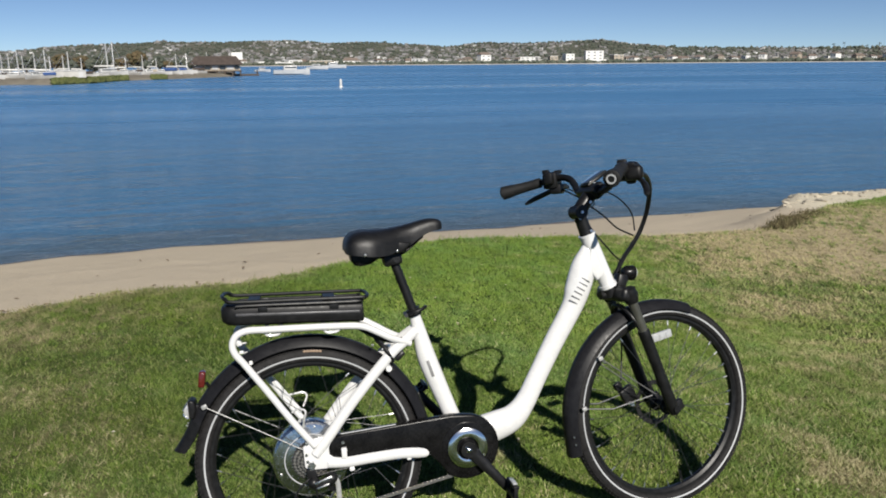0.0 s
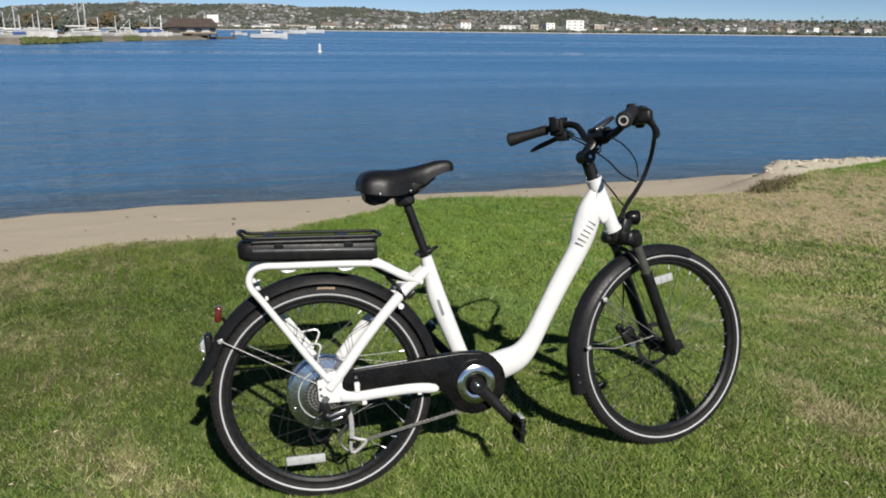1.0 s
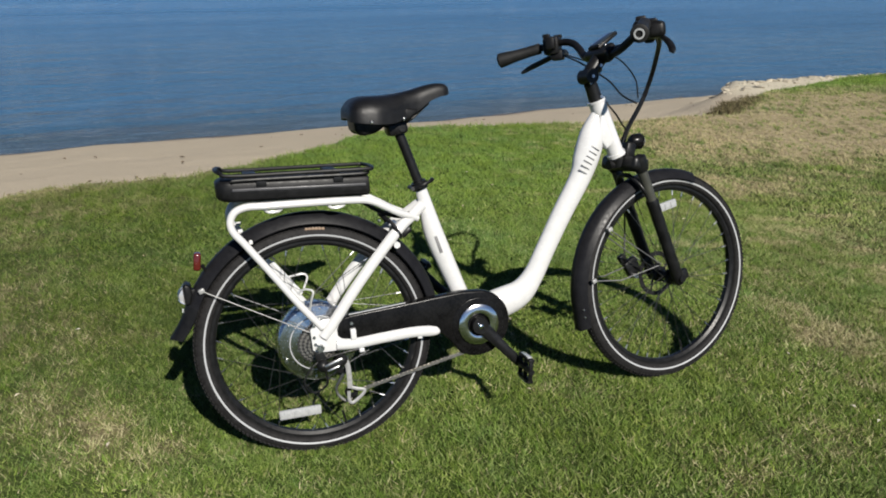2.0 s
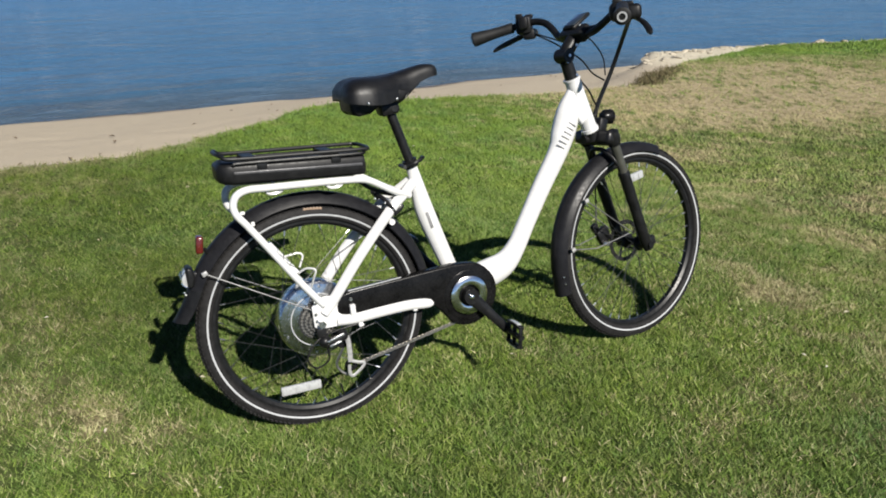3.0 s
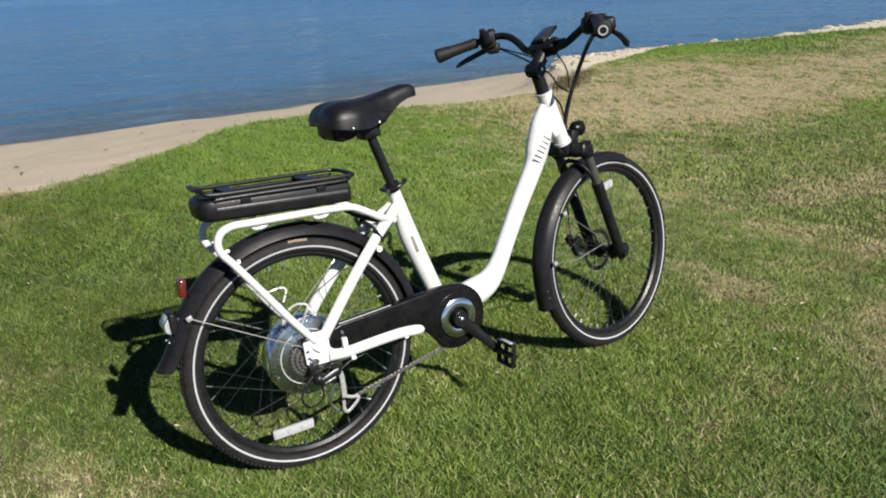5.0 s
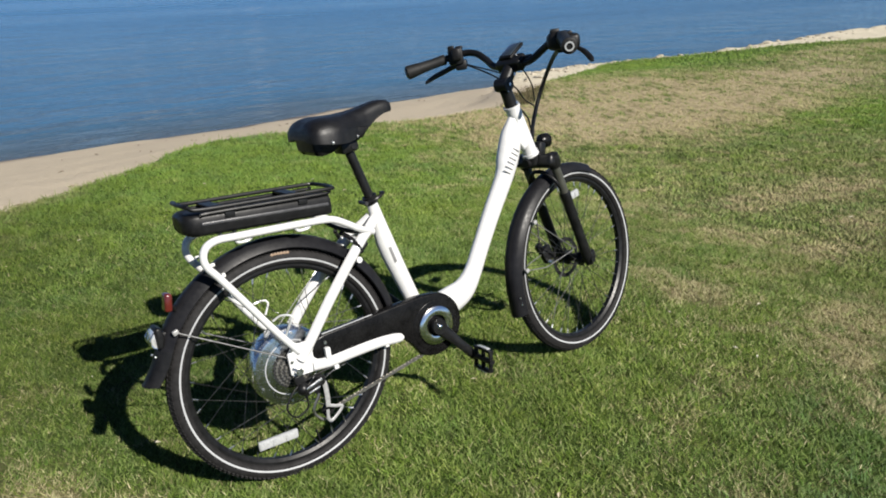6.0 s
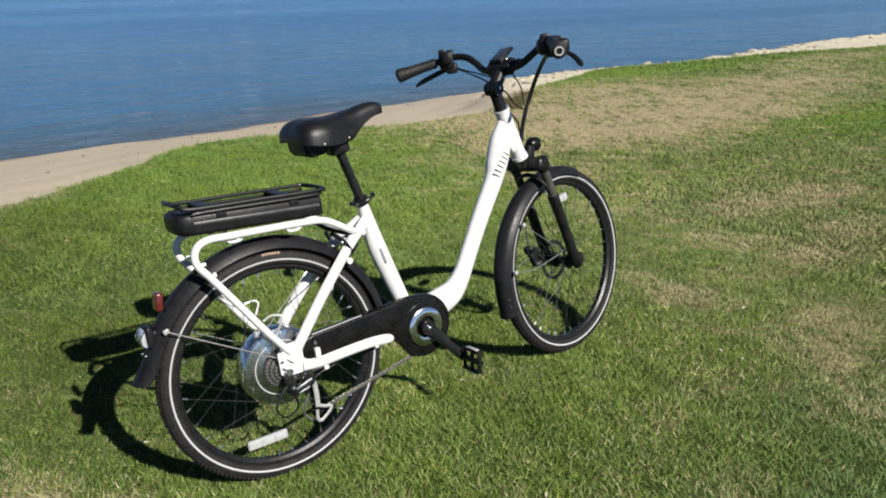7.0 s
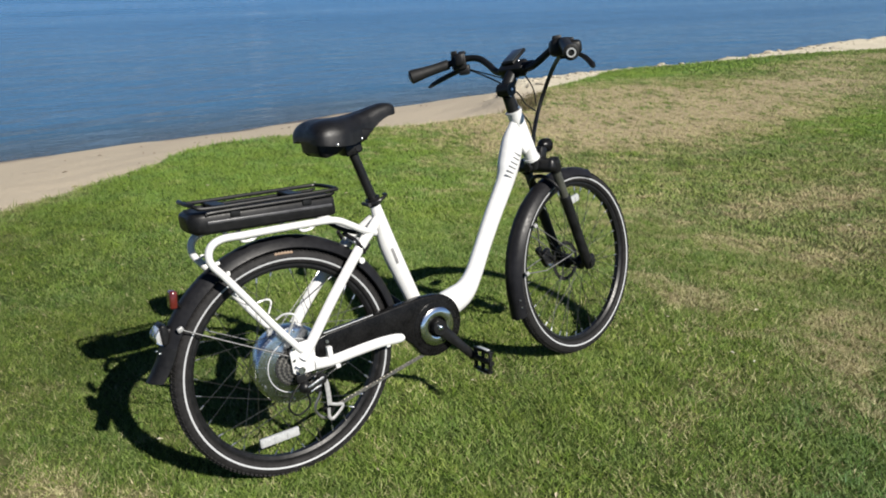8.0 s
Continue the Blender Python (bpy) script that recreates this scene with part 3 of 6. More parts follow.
def make_water():
    xs, ys = graded(-12, 22, 1.3, (-4500, 4500), 0.5), graded(4.5, 20, 1.3, (3.5, 4600), 0.25)
    gx, gy = np.meshgrid(xs, ys)
    nx, ny = len(xs), len(ys)
    i = (np.arange(ny - 1)[:, None] * nx + np.arange(nx - 1)[None]).ravel()
    z = WATER_Z + 0.006 * wobble(gx, gy * 2, 2.2, 31) * smooth_step(80, 30, np.hypot(gx, gy))
    me = mesh_from_arrays("water", np.stack([gx, gy, z], -1).reshape(-1, 3), np.stack([i, i + 1, i + 1 + nx, i + nx], 1).ravel(), 4)
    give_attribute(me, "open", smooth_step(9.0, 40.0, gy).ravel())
    give_attribute(me, "shoal", smooth_step(2.6, 0.0, gy - np.interp(gx, *WATERLINE)).ravel())
    me.polygons.foreach_set("use_smooth", [True] * len(me.polygons))
    me.materials.append(WATER_MAT)
    return tagged(new("water", me), "calm rippled blue bay water", "water", kind="structure")


ground = make_ground()
grass = make_grass()
water = make_water()


def pebble_mesh(bm, centre, size, rng, sub=2):
    made = bmesh.new()
    bmesh.ops.create_icosphere(made, subdivisions=sub, radius=1)
    o = Vector(rng.uniform(-50, 50, 3))
    for v in made.verts:
        v.co *= 1 + 0.35 * noise.noise(v.co * 1.3 + o)
    bmesh.ops.scale(made, vec=size, verts=made.verts)
    bmesh.ops.rotate(made, matrix=Euler((rng.uniform(-0.3, 0.3), rng.uniform(-0.3, 0.3), rng.uniform(0, 6.3))).to_matrix(), verts=made.verts)
    bmesh.ops.translate(made, vec=centre, verts=made.verts)
    return join(bm, made)


def make_shore_rocks():
    rng, bm = np.random.RandomState(8), bmesh.new()
    for k in range(300):
        x = rng.uniform(4.9, 8.0) if k < 200 else rng.uniform(8.0, 20.0)
        lo, hi = float(np.interp(x, *GRASS_EDGE)), float(np.interp(x, *BANK_EDGE))
        y = rng.uniform(max(lo + 0.05, hi - 0.5), hi + 0.3)
        s = 0.014 + 0.05 * rng.uniform(0, 1) ** 3 if x < 8 else 0.02 + 0.07 * rng.uniform(0, 1) ** 2
        z = float(ground_height(np.array(x), np.array(y)))
        pebble_mesh(bm, (x, y, z + 0.05 * s), (s, s * rng.uniform(0.5, 0.9), s * rng.uniform(0.25, 0.45)), rng)
    return tagged(part("shore_rocks", bm, ROCK_MAT, smooth=False), "pale broken rocks along the edge of the lawn above the water", "rocks", kind="stuff")


make_shore_rocks()


def make_weeds():
    rng = np.random.RandomState(12)
    n = 4600
    t = rng.uniform(0, 1, n) ** 1.4
    x, y = 4.06 + 0.95 * t + rng.normal(0, 0.07, n), 3.80 + 0.74 * t + rng.normal(0, 0.07, n) - 0.12 * t * rng.uniform(0, 1, n)
    z = ground_height(x, y) - 0.005
    h, a, lean, way, w = rng.uniform(0.02, 0.055, n) * (1.1 - 0.6 * t), rng.uniform(0, 6.28, n), rng.uniform(0.1, 0.9, n), rng.uniform(0, 6.28, n), rng.uniform(0.002, 0.005, n)
    base = np.stack([x, y, z], 1)
    across = np.stack([np.cos(a) * w, np.sin(a) * w, 0 * w], 1)
    tip = base + np.stack([np.cos(way) * lean * h, np.sin(way) * lean * h, h], 1)
    me = mesh_from_arrays("weeds", np.stack([base - across, base + across, tip], 1).reshape(-1, 3), np.arange(3 * n), 3)
    me.materials.append(WEED_MAT)
    return tagged(new("weeds", me), "dark dry weeds at the sandy corner of the bank", "weeds", kind="stuff")


def make_flecks(name, spots, size, mat, label, category, seed):
    """Small bent leaves and twigs lying about, each a folded pair of triangles with a rise in the middle."""
    rng = np.random.RandomState(seed)
    n = len(spots)
    x, y = spots.T
    z = ground_height(x, y) + 0.012
    a, s, thin = rng.uniform(0, 6.28, n), rng.uniform(0.6, 1.4, n) * size, rng.uniform(0.25, 0.6, n)
    c = np.stack([x, y, z], 1)
    along = np.stack([np.cos(a) * s, np.sin(a) * s, rng.uniform(-0.2, 0.2, n) * s], 1)
    side = np.stack([-np.sin(a) * s * thin, np.cos(a) * s * thin, 0.3 * s], 1)
    other = side * np.array([-1, -1, 1])
    verts = np.stack([c - along, c + along, c + side, c - along, c + other, c + along], 1).reshape(-1, 3)
    me = mesh_from_arrays(name, verts, np.arange(6 * n), 3)
    me.materials.append(mat)
    return tagged(new(name, me), label, category, kind="stuff")


lot = np.random.RandomState(91)
leaf_spots = np.stack([lot.uniform(-2.2, 3.4, 150), lot.uniform(-1.0, 3.3, 150)], 1)
leaf_spots = leaf_spots[leaf_spots[:, 1] < np.interp(leaf_spots[:, 0], *GRASS_EDGE) - 0.1]
make_flecks("fallen_leaves", leaf_spots, 0.009, island_material("pale_dead_leaves", [(0.0, (0.50, 0.46, 0.36)), (0.5, (0.40, 0.33, 0.20)), (1.0, (0.58, 0.55, 0.48))], 0.8, 9.0), "small pale dead leaves scattered on the lawn", "leaves", 92)
twig_x = np.concatenate([lot.uniform(-2.6, 4.2, 90), lot.uniform(-3, 7, 45)])
twig_y = np.interp(twig_x, *GRASS_EDGE) + np.concatenate([lot.uniform(0.0, 0.35, 90) ** 1.3, lot.uniform(0.3, 2.2, 45)])
make_flecks("beach_debris", np.stack([twig_x, twig_y], 1), 0.020, island_material("dry_seaweed", [(0.0, (0.06, 0.045, 0.03)), (0.6, (0.13, 0.095, 0.06)), (1.0, (0.24, 0.19, 0.13))], 0.9, 9.0), "dry dark twigs and seaweed scraps on the sand", "debris", 93)
WEED_MAT = island_material("dry_weed_stalks", [(0.0, (0.0462, 0.0429, 0.0198)), (0.6, (0.099, 0.0825, 0.0396)), (1.0, (0.224, 0.185, 0.099))], 0.9, 5.0)
make_weeds()


# ---- the bicycle ----
# Its own axes: u forward and v up from the rear axle, w out to its right side.
RIGHT, UP = Vector((0.0, -0.98790, 0.15506)), Vector((-0.04773, 0.15488, 0.98678))
FORWARD = Vector((0.99886, 0.00740, 0.04715))
TO_BIKE = pose(-0.55, 0, 0.33, 90)
AXLE = Vector((0.0, 0.0178, 0.3257))
BIKE_POSE = Matrix.Translation(AXLE) @ Matrix((FORWARD, -RIGHT, UP)).transposed().to_4x4() @ Matrix.Translation((0.55, 0, -0.33))
WHEELBASE = 1.115
HEAD_TOP, HEAD_WAY = Vector((0.897, 0.570, 0)), Vector((-0.318, 0.948, 0)).normalized()
STEER = TO_BIKE @ Matrix.Translation(HEAD_TOP) @ Matrix.Rotation(radians(10), 4, HEAD_WAY) @ Matrix.Translation(-HEAD_TOP)

bike = empty("electric_bicycle", BIKE_POSE, "white step-through electric city bicycle standing on the lawn", "bicycle")


def fixed(name, bm, mat, parent=bike, label="", **more):
    return part(name, bm, mat, parent, label, TO_BIKE, **more)


def turned(name, bm, mat, parent=bike, label="", **more):
    """A part that turns with the handlebar."""
    return part(name, bm, mat, parent, label, STEER, **more)


def holder(name, label=""):
    """A part that is itself made of parts."""
    ob = new(name)
    ob.empty_display_size, ob.parent = 0.05, bike
    return tagged(ob, label) if label else ob


# main_frame
def make_frame():
    bm = bmesh.new()
    down = spline([(0.9045, 0.545, 0, 0.016), (0.8970, 0.515, 0, 0.0275), (0.880, 0.470, 0, 0.0400), (0.856, 0.405, 0, 0.041), (0.832, 0.348, 0, 0.034), (0.766, 0.247, 0, 0.032), (0.706, 0.148, 0, 0.031),
                   (0.662, 0.075, 0, 0.033), (0.618, 0.030, 0, 0.041), (0.560, 0.010, 0, 0.047), (0.47, -0.008, 0, 0.048)])
    tube(bm, down, [p[3] for p in down], 20, (0, 0, 1), 0.68)
    tube(bm, [HEAD_TOP, (0.957, 0.402, 0)], 0.0245, 20)
    plate(bm, [(0.897, 0.520), (0.910, 0.541), (0.941, 0.452), (0.932, 0.437), (0.914, 0.426), (0.882, 0.470)], -0.0238, 0.0238, 0.007)
    tube(bm, [(0.8965, 0.571, 0), (0.8985, 0.565, 0)], 0.0275, 20)
    tube(bm, [(0.9535, 0.410, 0), (0.9575, 0.400, 0)], 0.0285, 20)
    seat = spline([(0.341, 0.387, 0, 0.0160), (0.351, 0.335, 0, 0.0205), (0.367, 0.250, 0, 0.0285), (0.397, 0.155, 0, 0.027), (0.424, 0.075, 0, 0.025), (0.452, -0.01, 0, 0.026)])
    tube(bm, seat, [p[3] for p in seat], 18, (0, 0, 1), 0.85)
    disc(bm, (0.455, -0.02, 0), 0.034, -0.04, 0.04)
    main_frame = fixed("frame", bm, WHITE, label="white painted step-through frame")
    for s in (1, -1):
        bm = bmesh.new()
        stay = spline([(0.338, 0.338, 0.012 * s), (0.300, 0.312, 0.026 * s), (0.262, 0.288, 0.040 * s), (0.19, 0.222, 0.055 * s), (0.118, 0.147, 0.064 * s), (0.046, 0.062, 0.068 * s), (0.012, 0.026, 0.068 * s)])
        tube(bm, stay, 0.0155 if s > 0 else 0.0175, 12, (0, 0, 1), 0.8)
        disc(bm, (0.246, 0.244, 0.044 * s), 0.009, -0.012, 0.012, 12)
        fixed("seat_stay", bm, WHITE, main_frame)
        bm = bmesh.new()
        bar = spline([(0.045, -0.003, 0.068 * s), (0.10, -0.009, 0.068 * s), (0.175, -0.007, 0.069 * s), (0.26, -0.007, 0.070 * s), (0.315, -0.013, 0.072 * s), (0.338, -0.018, 0.073 * s)])
        tube(bm, bar, [0.0155] * (len(bar) - 9) + [0.0145, 0.014, 0.0135, 0.013, 0.012, 0.011, 0.0095, 0.0075, 0.004], 12, (0, 0, 1), 0.7)
        block(bm, (0.016, 0.032, 0.016), pose(0.094, 0.020, 0.07 * s), 0.003)
        block(bm, (0.015, 0.012, 0.014), pose(0.112, -0.029, 0.07 * s), 0.003)
        block(bm, (0.014, 0.012, 0.014), pose(0.279, -0.022, 0.07 * s), 0.003)
        fixed("chainstay", bm, WHITE, main_frame)
        bm = bmesh.new()
        plate(bm, [(-0.020, 0.052), (-0.020, -0.006), (-0.008, -0.016), (0.03, -0.018), (0.075, -0.020), (0.088, 0.004), (0.062, 0.012), (0.052, 0.022), (0.052, 0.040), (0.062, 0.062), (0.034, 0.074), (0.004, 0.072)], 0.062 * s, 0.0705 * s, 0.002)
        dropout = fixed("dropout", bm, WHITE, main_frame)
        for u, v in ((-0.009, 0.062), (0.013, 0.049), (0.029, 0.047), (-0.012, 0.030), (-0.011, 0.010)):
            bm = bmesh.new()
            disc(bm, (u, v, 0.0715 * s), 0.0045, -0.0025, 0.0025, 10)
            fixed("bolt", bm, STEEL, dropout)
        bm = bmesh.new()
        disc(bm, (0.0, 0.0, 0.077 * s), 0.0115, -0.008, 0.008, 6)
        fixed("axle_nut", bm, STEEL, dropout)
    # lettering, as plain bars along the down tube and the seat tube
    a, across = Vector((0.556, 0.831, 0)), Vector((0.831, -0.556, 0))

    def on_tube(along, off):
        """A place on the right side of the down tube."""
        half = np.interp(along, (-0.06, 0.0, 0.05), (0.034, 0.0405, 0.041))
        return Vector((0.8535, 0.4035, 0.68 * math.sqrt(max(1e-6, half**2 - off**2)) + 0.0014)) + a * along + across * off

    for k in range(3):
        mid = 0.031 * (k - 1) - 0.002
        for side in (-1, 1):
            bm = bmesh.new()
            tube(bm, [on_tube(mid + 0.0075 * side, q) for q in (-0.0145, -0.0075, 0, 0.0075, 0.0145)], 0.0019, 6)
            fixed("marking", bm, GREY_PRINT, main_frame, "grey printed marking")
    bm = bmesh.new()
    block(bm, (0.009, 0.052, 0.002), pose(0.372, 0.220, 0.0240, 0, 0, 15), 0.0008)
    fixed("marking", bm, PALE_PRINT, main_frame, "small pale grey printed marking")
    return main_frame


def make_white_rack(main_frame):
    """The white carrier tubes that run from the seat tube round the back wheel to the dropouts."""
    for s in (1, -1):
        bm = bmesh.new()
        line = spline([(0.318, 0.304, 0.022 * s), (0.262, 0.331, 0.047 * s), (0.224, 0.355, 0.058 * s), (0.178, 0.379, 0.063 * s), (0.108, 0.388, 0.064 * s), (0.0, 0.396, 0.066 * s), (-0.09, 0.402, 0.068 * s),
                       (-0.138, 0.405, 0.070 * s), (-0.168, 0.395, 0.071 * s), (-0.181, 0.372, 0.072 * s), (-0.177, 0.345, 0.072 * s), (-0.152, 0.308, 0.072 * s), (-0.095, 0.218, 0.071 * s), (-0.04, 0.130, 0.070 * s), (0.014, 0.052, 0.069 * s)], 6)
        tube(bm, line, 0.0100, 12)
        fixed("carrier_tube", bm, WHITE, main_frame, "white curved carrier tube")
        for u, v in ((-0.068, 0.384), (0.095, 0.373)):
            bm = bmesh.new()
            tube(bm, spline([(u - 0.026, v + 0.012, 0.062 * s), (u - 0.014, v, 0.060 * s), (u + 0.012, v, 0.060 * s), (u + 0.026, v + 0.012, 0.062 * s)], 4), 0.0045, 8)
            fixed("hook", bm, WHITE, main_frame)
        # bungee hooks and the long tab on the slanting part
        bm = bmesh.new()
        if s < 0:
            tube(bm, [(-0.054, 0.168, -0.066), (-0.047, 0.174, -0.066), (-0.012, 0.177, -0.066), (-0.001, 0.174, -0.066), (0.004, 0.166, -0.066), (0.001, 0.156, -0.066), (-0.010, 0.134, -0.066)], 0.0030, 8)
        else:
            tube(bm, spline([(-0.040, 0.158, 0.070), (-0.024, 0.171, 0.086), (-0.008, 0.172, 0.104), (-0.002, 0.165, 0.108), (-0.008, 0.142, 0.096), (-0.014, 0.108, 0.072)], 3), 0.0030, 8)
        fixed("hook", bm, WHITE, main_frame)
        if s < 0:
            bm = bmesh.new()
            tube(bm, [(-0.088, 0.224, -0.063), (-0.060, 0.182, -0.062), (-0.020, 0.120, -0.062)], [0.0065, 0.0070, 0.0075], 8, (0, 0, 1), 0.8)
            fixed("bracket", bm, WHITE, main_frame)
        for size, u, v in (((0.013, 0.009, 0.009), -0.160, 0.345), ((0.010, 0.012, 0.009), -0.138, 0.312)):
            bm = bmesh.new()
            block(bm, size, pose(u, v, 0.060 * s), 0.003)
            fixed("clip", bm, WHITE_PLASTIC, main_frame)
    # plate between seat stays, above the tyre
    bm = bmesh.new()
    tube(bm, [(0.262, 0.292, -0.04), (0.262, 0.292, 0.04)], 0.010, 12)
    fixed("stay_bridge", bm, WHITE, main_frame)


def make_wheel(name, centre, build, flange_r, flange_w, spokes, label):
    wheel = holder(name, label)
    c = Vector(centre)
    # tyre: an open ring with a rounded, grooved crown
    prof = []
    for k in range(19):
        a = radians(-118 + 236 * k / 18)
        prof.append((0.3015 + 0.0265 * math.cos(a), 0.0245 * math.sin(a)))
    prof += [(0.285, 0.012), (0.285, -0.012)]
    bm = bmesh.new()
    lathe(bm, prof, c, 112)
    tyre = build("tyre", bm, RUBBER, wheel, "black rubber tyre", angle=50)
    for s in (1, -1):
        bm = bmesh.new()
        lathe(bm, [(0.2976, 0.0240 * s), (0.3000, 0.0251 * s), (0.3028, 0.0252 * s), (0.3028, 0.0236 * s), (0.2976, 0.0225 * s)], c, 112)
        build("reflective_stripe", bm, STRIPE, tyre, "pale reflective stripe")
    # tread: rows of shallow blocks on the crown
    bm = bmesh.new()
    for k in range(150):
        a = 2 * math.pi * k / 150
        for row, (off, lift) in enumerate(((-0.0155, 0.0208), (-0.0052, 0.0260), (0.0052, 0.0260), (0.0155, 0.0208))):
            b = a + (math.pi / 150 if row in (1, 2) else 0)
            m = Matrix.Translation(c) @ Matrix.Rotation(b, 4, "Z") @ pose(0.3015 + lift, 0, off, 0, math.degrees(math.atan2(-off, lift)) * 0.8, 0)
            vs = [bm.verts.new(m @ Vector((x, y, z))) for x in (-0.001, 0.0018) for y in (-0.0042, 0.0042) for z in (-0.0042, 0.0042)]
            for f in ((0, 1, 3, 2), (4, 6, 7, 5), (0, 4, 5, 1), (2, 3, 7, 6), (0, 2, 6, 4), (1, 5, 7, 3)):
                bm.faces.new([vs[i] for i in f])
    tagged(build("tread", bm, RUBBER, tyre, smooth=False), kind="stuff")
    bm = bmesh.new()
    lathe(bm, [(0.2935, 0.0135), (0.2935, 0.0105), (0.282, 0.0105), (0.282, -0.0105), (0.2935, -0.0105), (0.2935, -0.0135), (0.2785, -0.0135), (0.2705, -0.008), (0.2695, 0.0), (0.2705, 0.008), (0.2785, 0.0135)], c, 112)
    rim = build("rim", bm, BLACK_METAL, wheel, "black aluminium rim", angle=30)
    # spokes, crossing twice
    shape = bmesh.new()
    reach = Vector((0.2735, 0, 0.002))
    start = Vector((flange_r * math.cos(radians(48)), flange_r * math.sin(radians(48)), flange_w))
    tube(shape, [start, reach], 0.0010, 6)
    plain = len(shape.faces)
    tube(shape, [reach + (start - reach).normalized() * 0.019, reach], 0.0024, 6)
    for f in list(shape.faces)[plain:]:
        f.material_index = 1
    me_a = mesh_of(shape)
    shape = bmesh.new()
    start = Vector((flange_r * math.cos(radians(-48)), flange_r * math.sin(radians(-48)), flange_w))
    tube(shape, [start, reach], 0.0010, 6)
    plain = len(shape.faces)
    tube(shape, [reach + (start - reach).normalized() * 0.019, reach], 0.0024, 6)
    for f in list(shape.faces)[plain:]:
        f.material_index = 1
    me_b = mesh_of(shape)
    for me in (me_a, me_b):
        me.materials.append(SPOKE)
        me.materials.append(STEEL)
        me.name = "spoke"
    base = TO_BIKE if build is fixed else STEER
    for k in range(spokes):
        ob = new("spoke", me_a if (k // 2) % 2 else me_b)
        ob.parent = wheel
        flip = Matrix.Rotation(math.pi, 4, "X") if k % 2 else Matrix.Identity(4)
        ob.matrix_basis = base @ Matrix.Translation(c) @ Matrix.Rotation(2 * math.pi * k / spokes, 4, "Z") @ flip
    # valve
    bm = bmesh.new()
    tube(bm, [c + Vector((0.052, -0.263, 0)), c + Vector((0.046, -0.226, 0))], 0.003, 8)
    build("valve", bm, BLACK_METAL, wheel)
    return wheel, tyre


main_frame = make_frame()
make_white_rack(main_frame)

rear_wheel, rear_tyre = make_wheel("rear_wheel", (0, 0, 0), fixed, 0.109, 0.021, 36, "rear wheel with a silver hub motor")
bm = bmesh.new()
lathe(bm, [(0.012, 0.034), (0.060, 0.034), (0.066, 0.0325), (0.092, 0.0315), (0.1040, 0.0295), (0.1095, 0.0255), (0.1118, 0.0200), (0.1118, -0.0200), (0.1095, -0.0255),
           (0.0980, -0.0320), (0.080, -0.0380), (0.045, -0.0440), (0.012, -0.0440)], (0, 0, 0), 80)
motor = fixed("hub_motor", bm, MOTOR_ALU, rear_wheel, "round silver aluminium hub motor", angle=25)
for k in range(6):
    bm = bmesh.new()
    a = radians(60 * k + 20)
    disc(bm, (0.097 * math.cos(a), 0.097 * math.sin(a), 0.031), 0.0032, -0.003, 0.0022, 8)
    fixed("screw", bm, STEEL, motor)
bm = bmesh.new()
lathe(bm, [(0.0745, 0.0318), (0.0755, 0.0332), (0.0775, 0.0332), (0.0785, 0.0316)], (0, 0, 0), 72)
fixed("bright_ring", bm, STRIPE, motor)
# sprockets
cassette = fixed("cassette", lathe(bmesh.new(), [(0.014, 0.034), (0.022, 0.034), (0.022, 0.061), (0.014, 0.061)], (0, 0, 0), 24), DARK_STEEL, rear_wheel, "stack of steel sprockets")
for k in range(7):
    bm = bmesh.new()
    r, w = 0.056 - 0.0052 * k, 0.0375 + 0.0034 * k
    teeth = int(r * 620)
    outline = []
    for i in range(teeth * 2):
        a = math.pi * i / teeth
        q = r + (0.0022 if i % 2 else -0.002)
        outline.append((q * math.cos(a), q * math.sin(a)))
    plate(bm, outline, w, w + 0.0018)
    fixed("sprocket", bm, CHAIN_STEEL if k % 2 else DARK_STEEL, cassette, smooth=False)
bm = bmesh.new()
for k in range(6):
    a = radians(80 + 1.6 * k)
    ball(bm, (0.3170 * math.cos(a), 0.3170 * math.sin(a), 0.0196), 0.0034, (1.6, 1.6, 0.5), 6)
fixed("tyre_label", bm, ORANGE_PRINT, rear_tyre, "small orange print on the tyre wall")


def wheel_reflector(build, centre, length, turn, wheel):
    bm = bmesh.new()
    block(bm, (length, 0.027, 0.012), pose(*centre, 0, 0, turn), 0.004)
    for k in range(3):
        block(bm, (length * 0.3, 0.019, 0.004), pose(*centre, 0, 0, turn) @ pose((k - 1) * length * 0.32, 0, 0.006), 0.0015)
    build("wheel_reflector", bm, CLEAR_REFLECTOR, wheel, "clear plastic spoke reflector")


wheel_reflector(fixed, (-0.073, -0.200, 0.013), 0.118, -2, rear_wheel)

front_wheel, front_tyre = make_wheel("front_wheel", (WHEELBASE, 0, 0), turned, 0.022, 0.028, 36, "front wheel with a reflective striped tyre")
turned("hub", lathe(bmesh.new(), [(0.006, 0.05), (0.017, 0.05), (0.019, 0.034), (0.026, 0.032), (0.026, 0.025), (0.014, 0.020), (0.014, -0.020), (0.026, -0.025), (0.026, -0.032), (0.020, -0.035), (0.020, -0.05), (0.006, -0.05)], (WHEELBASE, 0, 0), 28), BLACK_METAL, front_wheel)
bm = bmesh.new()
lathe(bm, [(0.058, -0.0385), (0.072, -0.0385), (0.072, -0.0403), (0.058, -0.0403)], (WHEELBASE, 0, 0), 60)
for k in range(5):
    a = radians(72 * k)
    tube(bm, [(WHEELBASE + 0.02 * math.cos(a), 0.02 * math.sin(a), -0.0394), (WHEELBASE + 0.060 * math.cos(a + 0.5), 0.060 * math.sin(a + 0.5), -0.0394)], 0.004, 6, (0, 0, 1), 0.25)
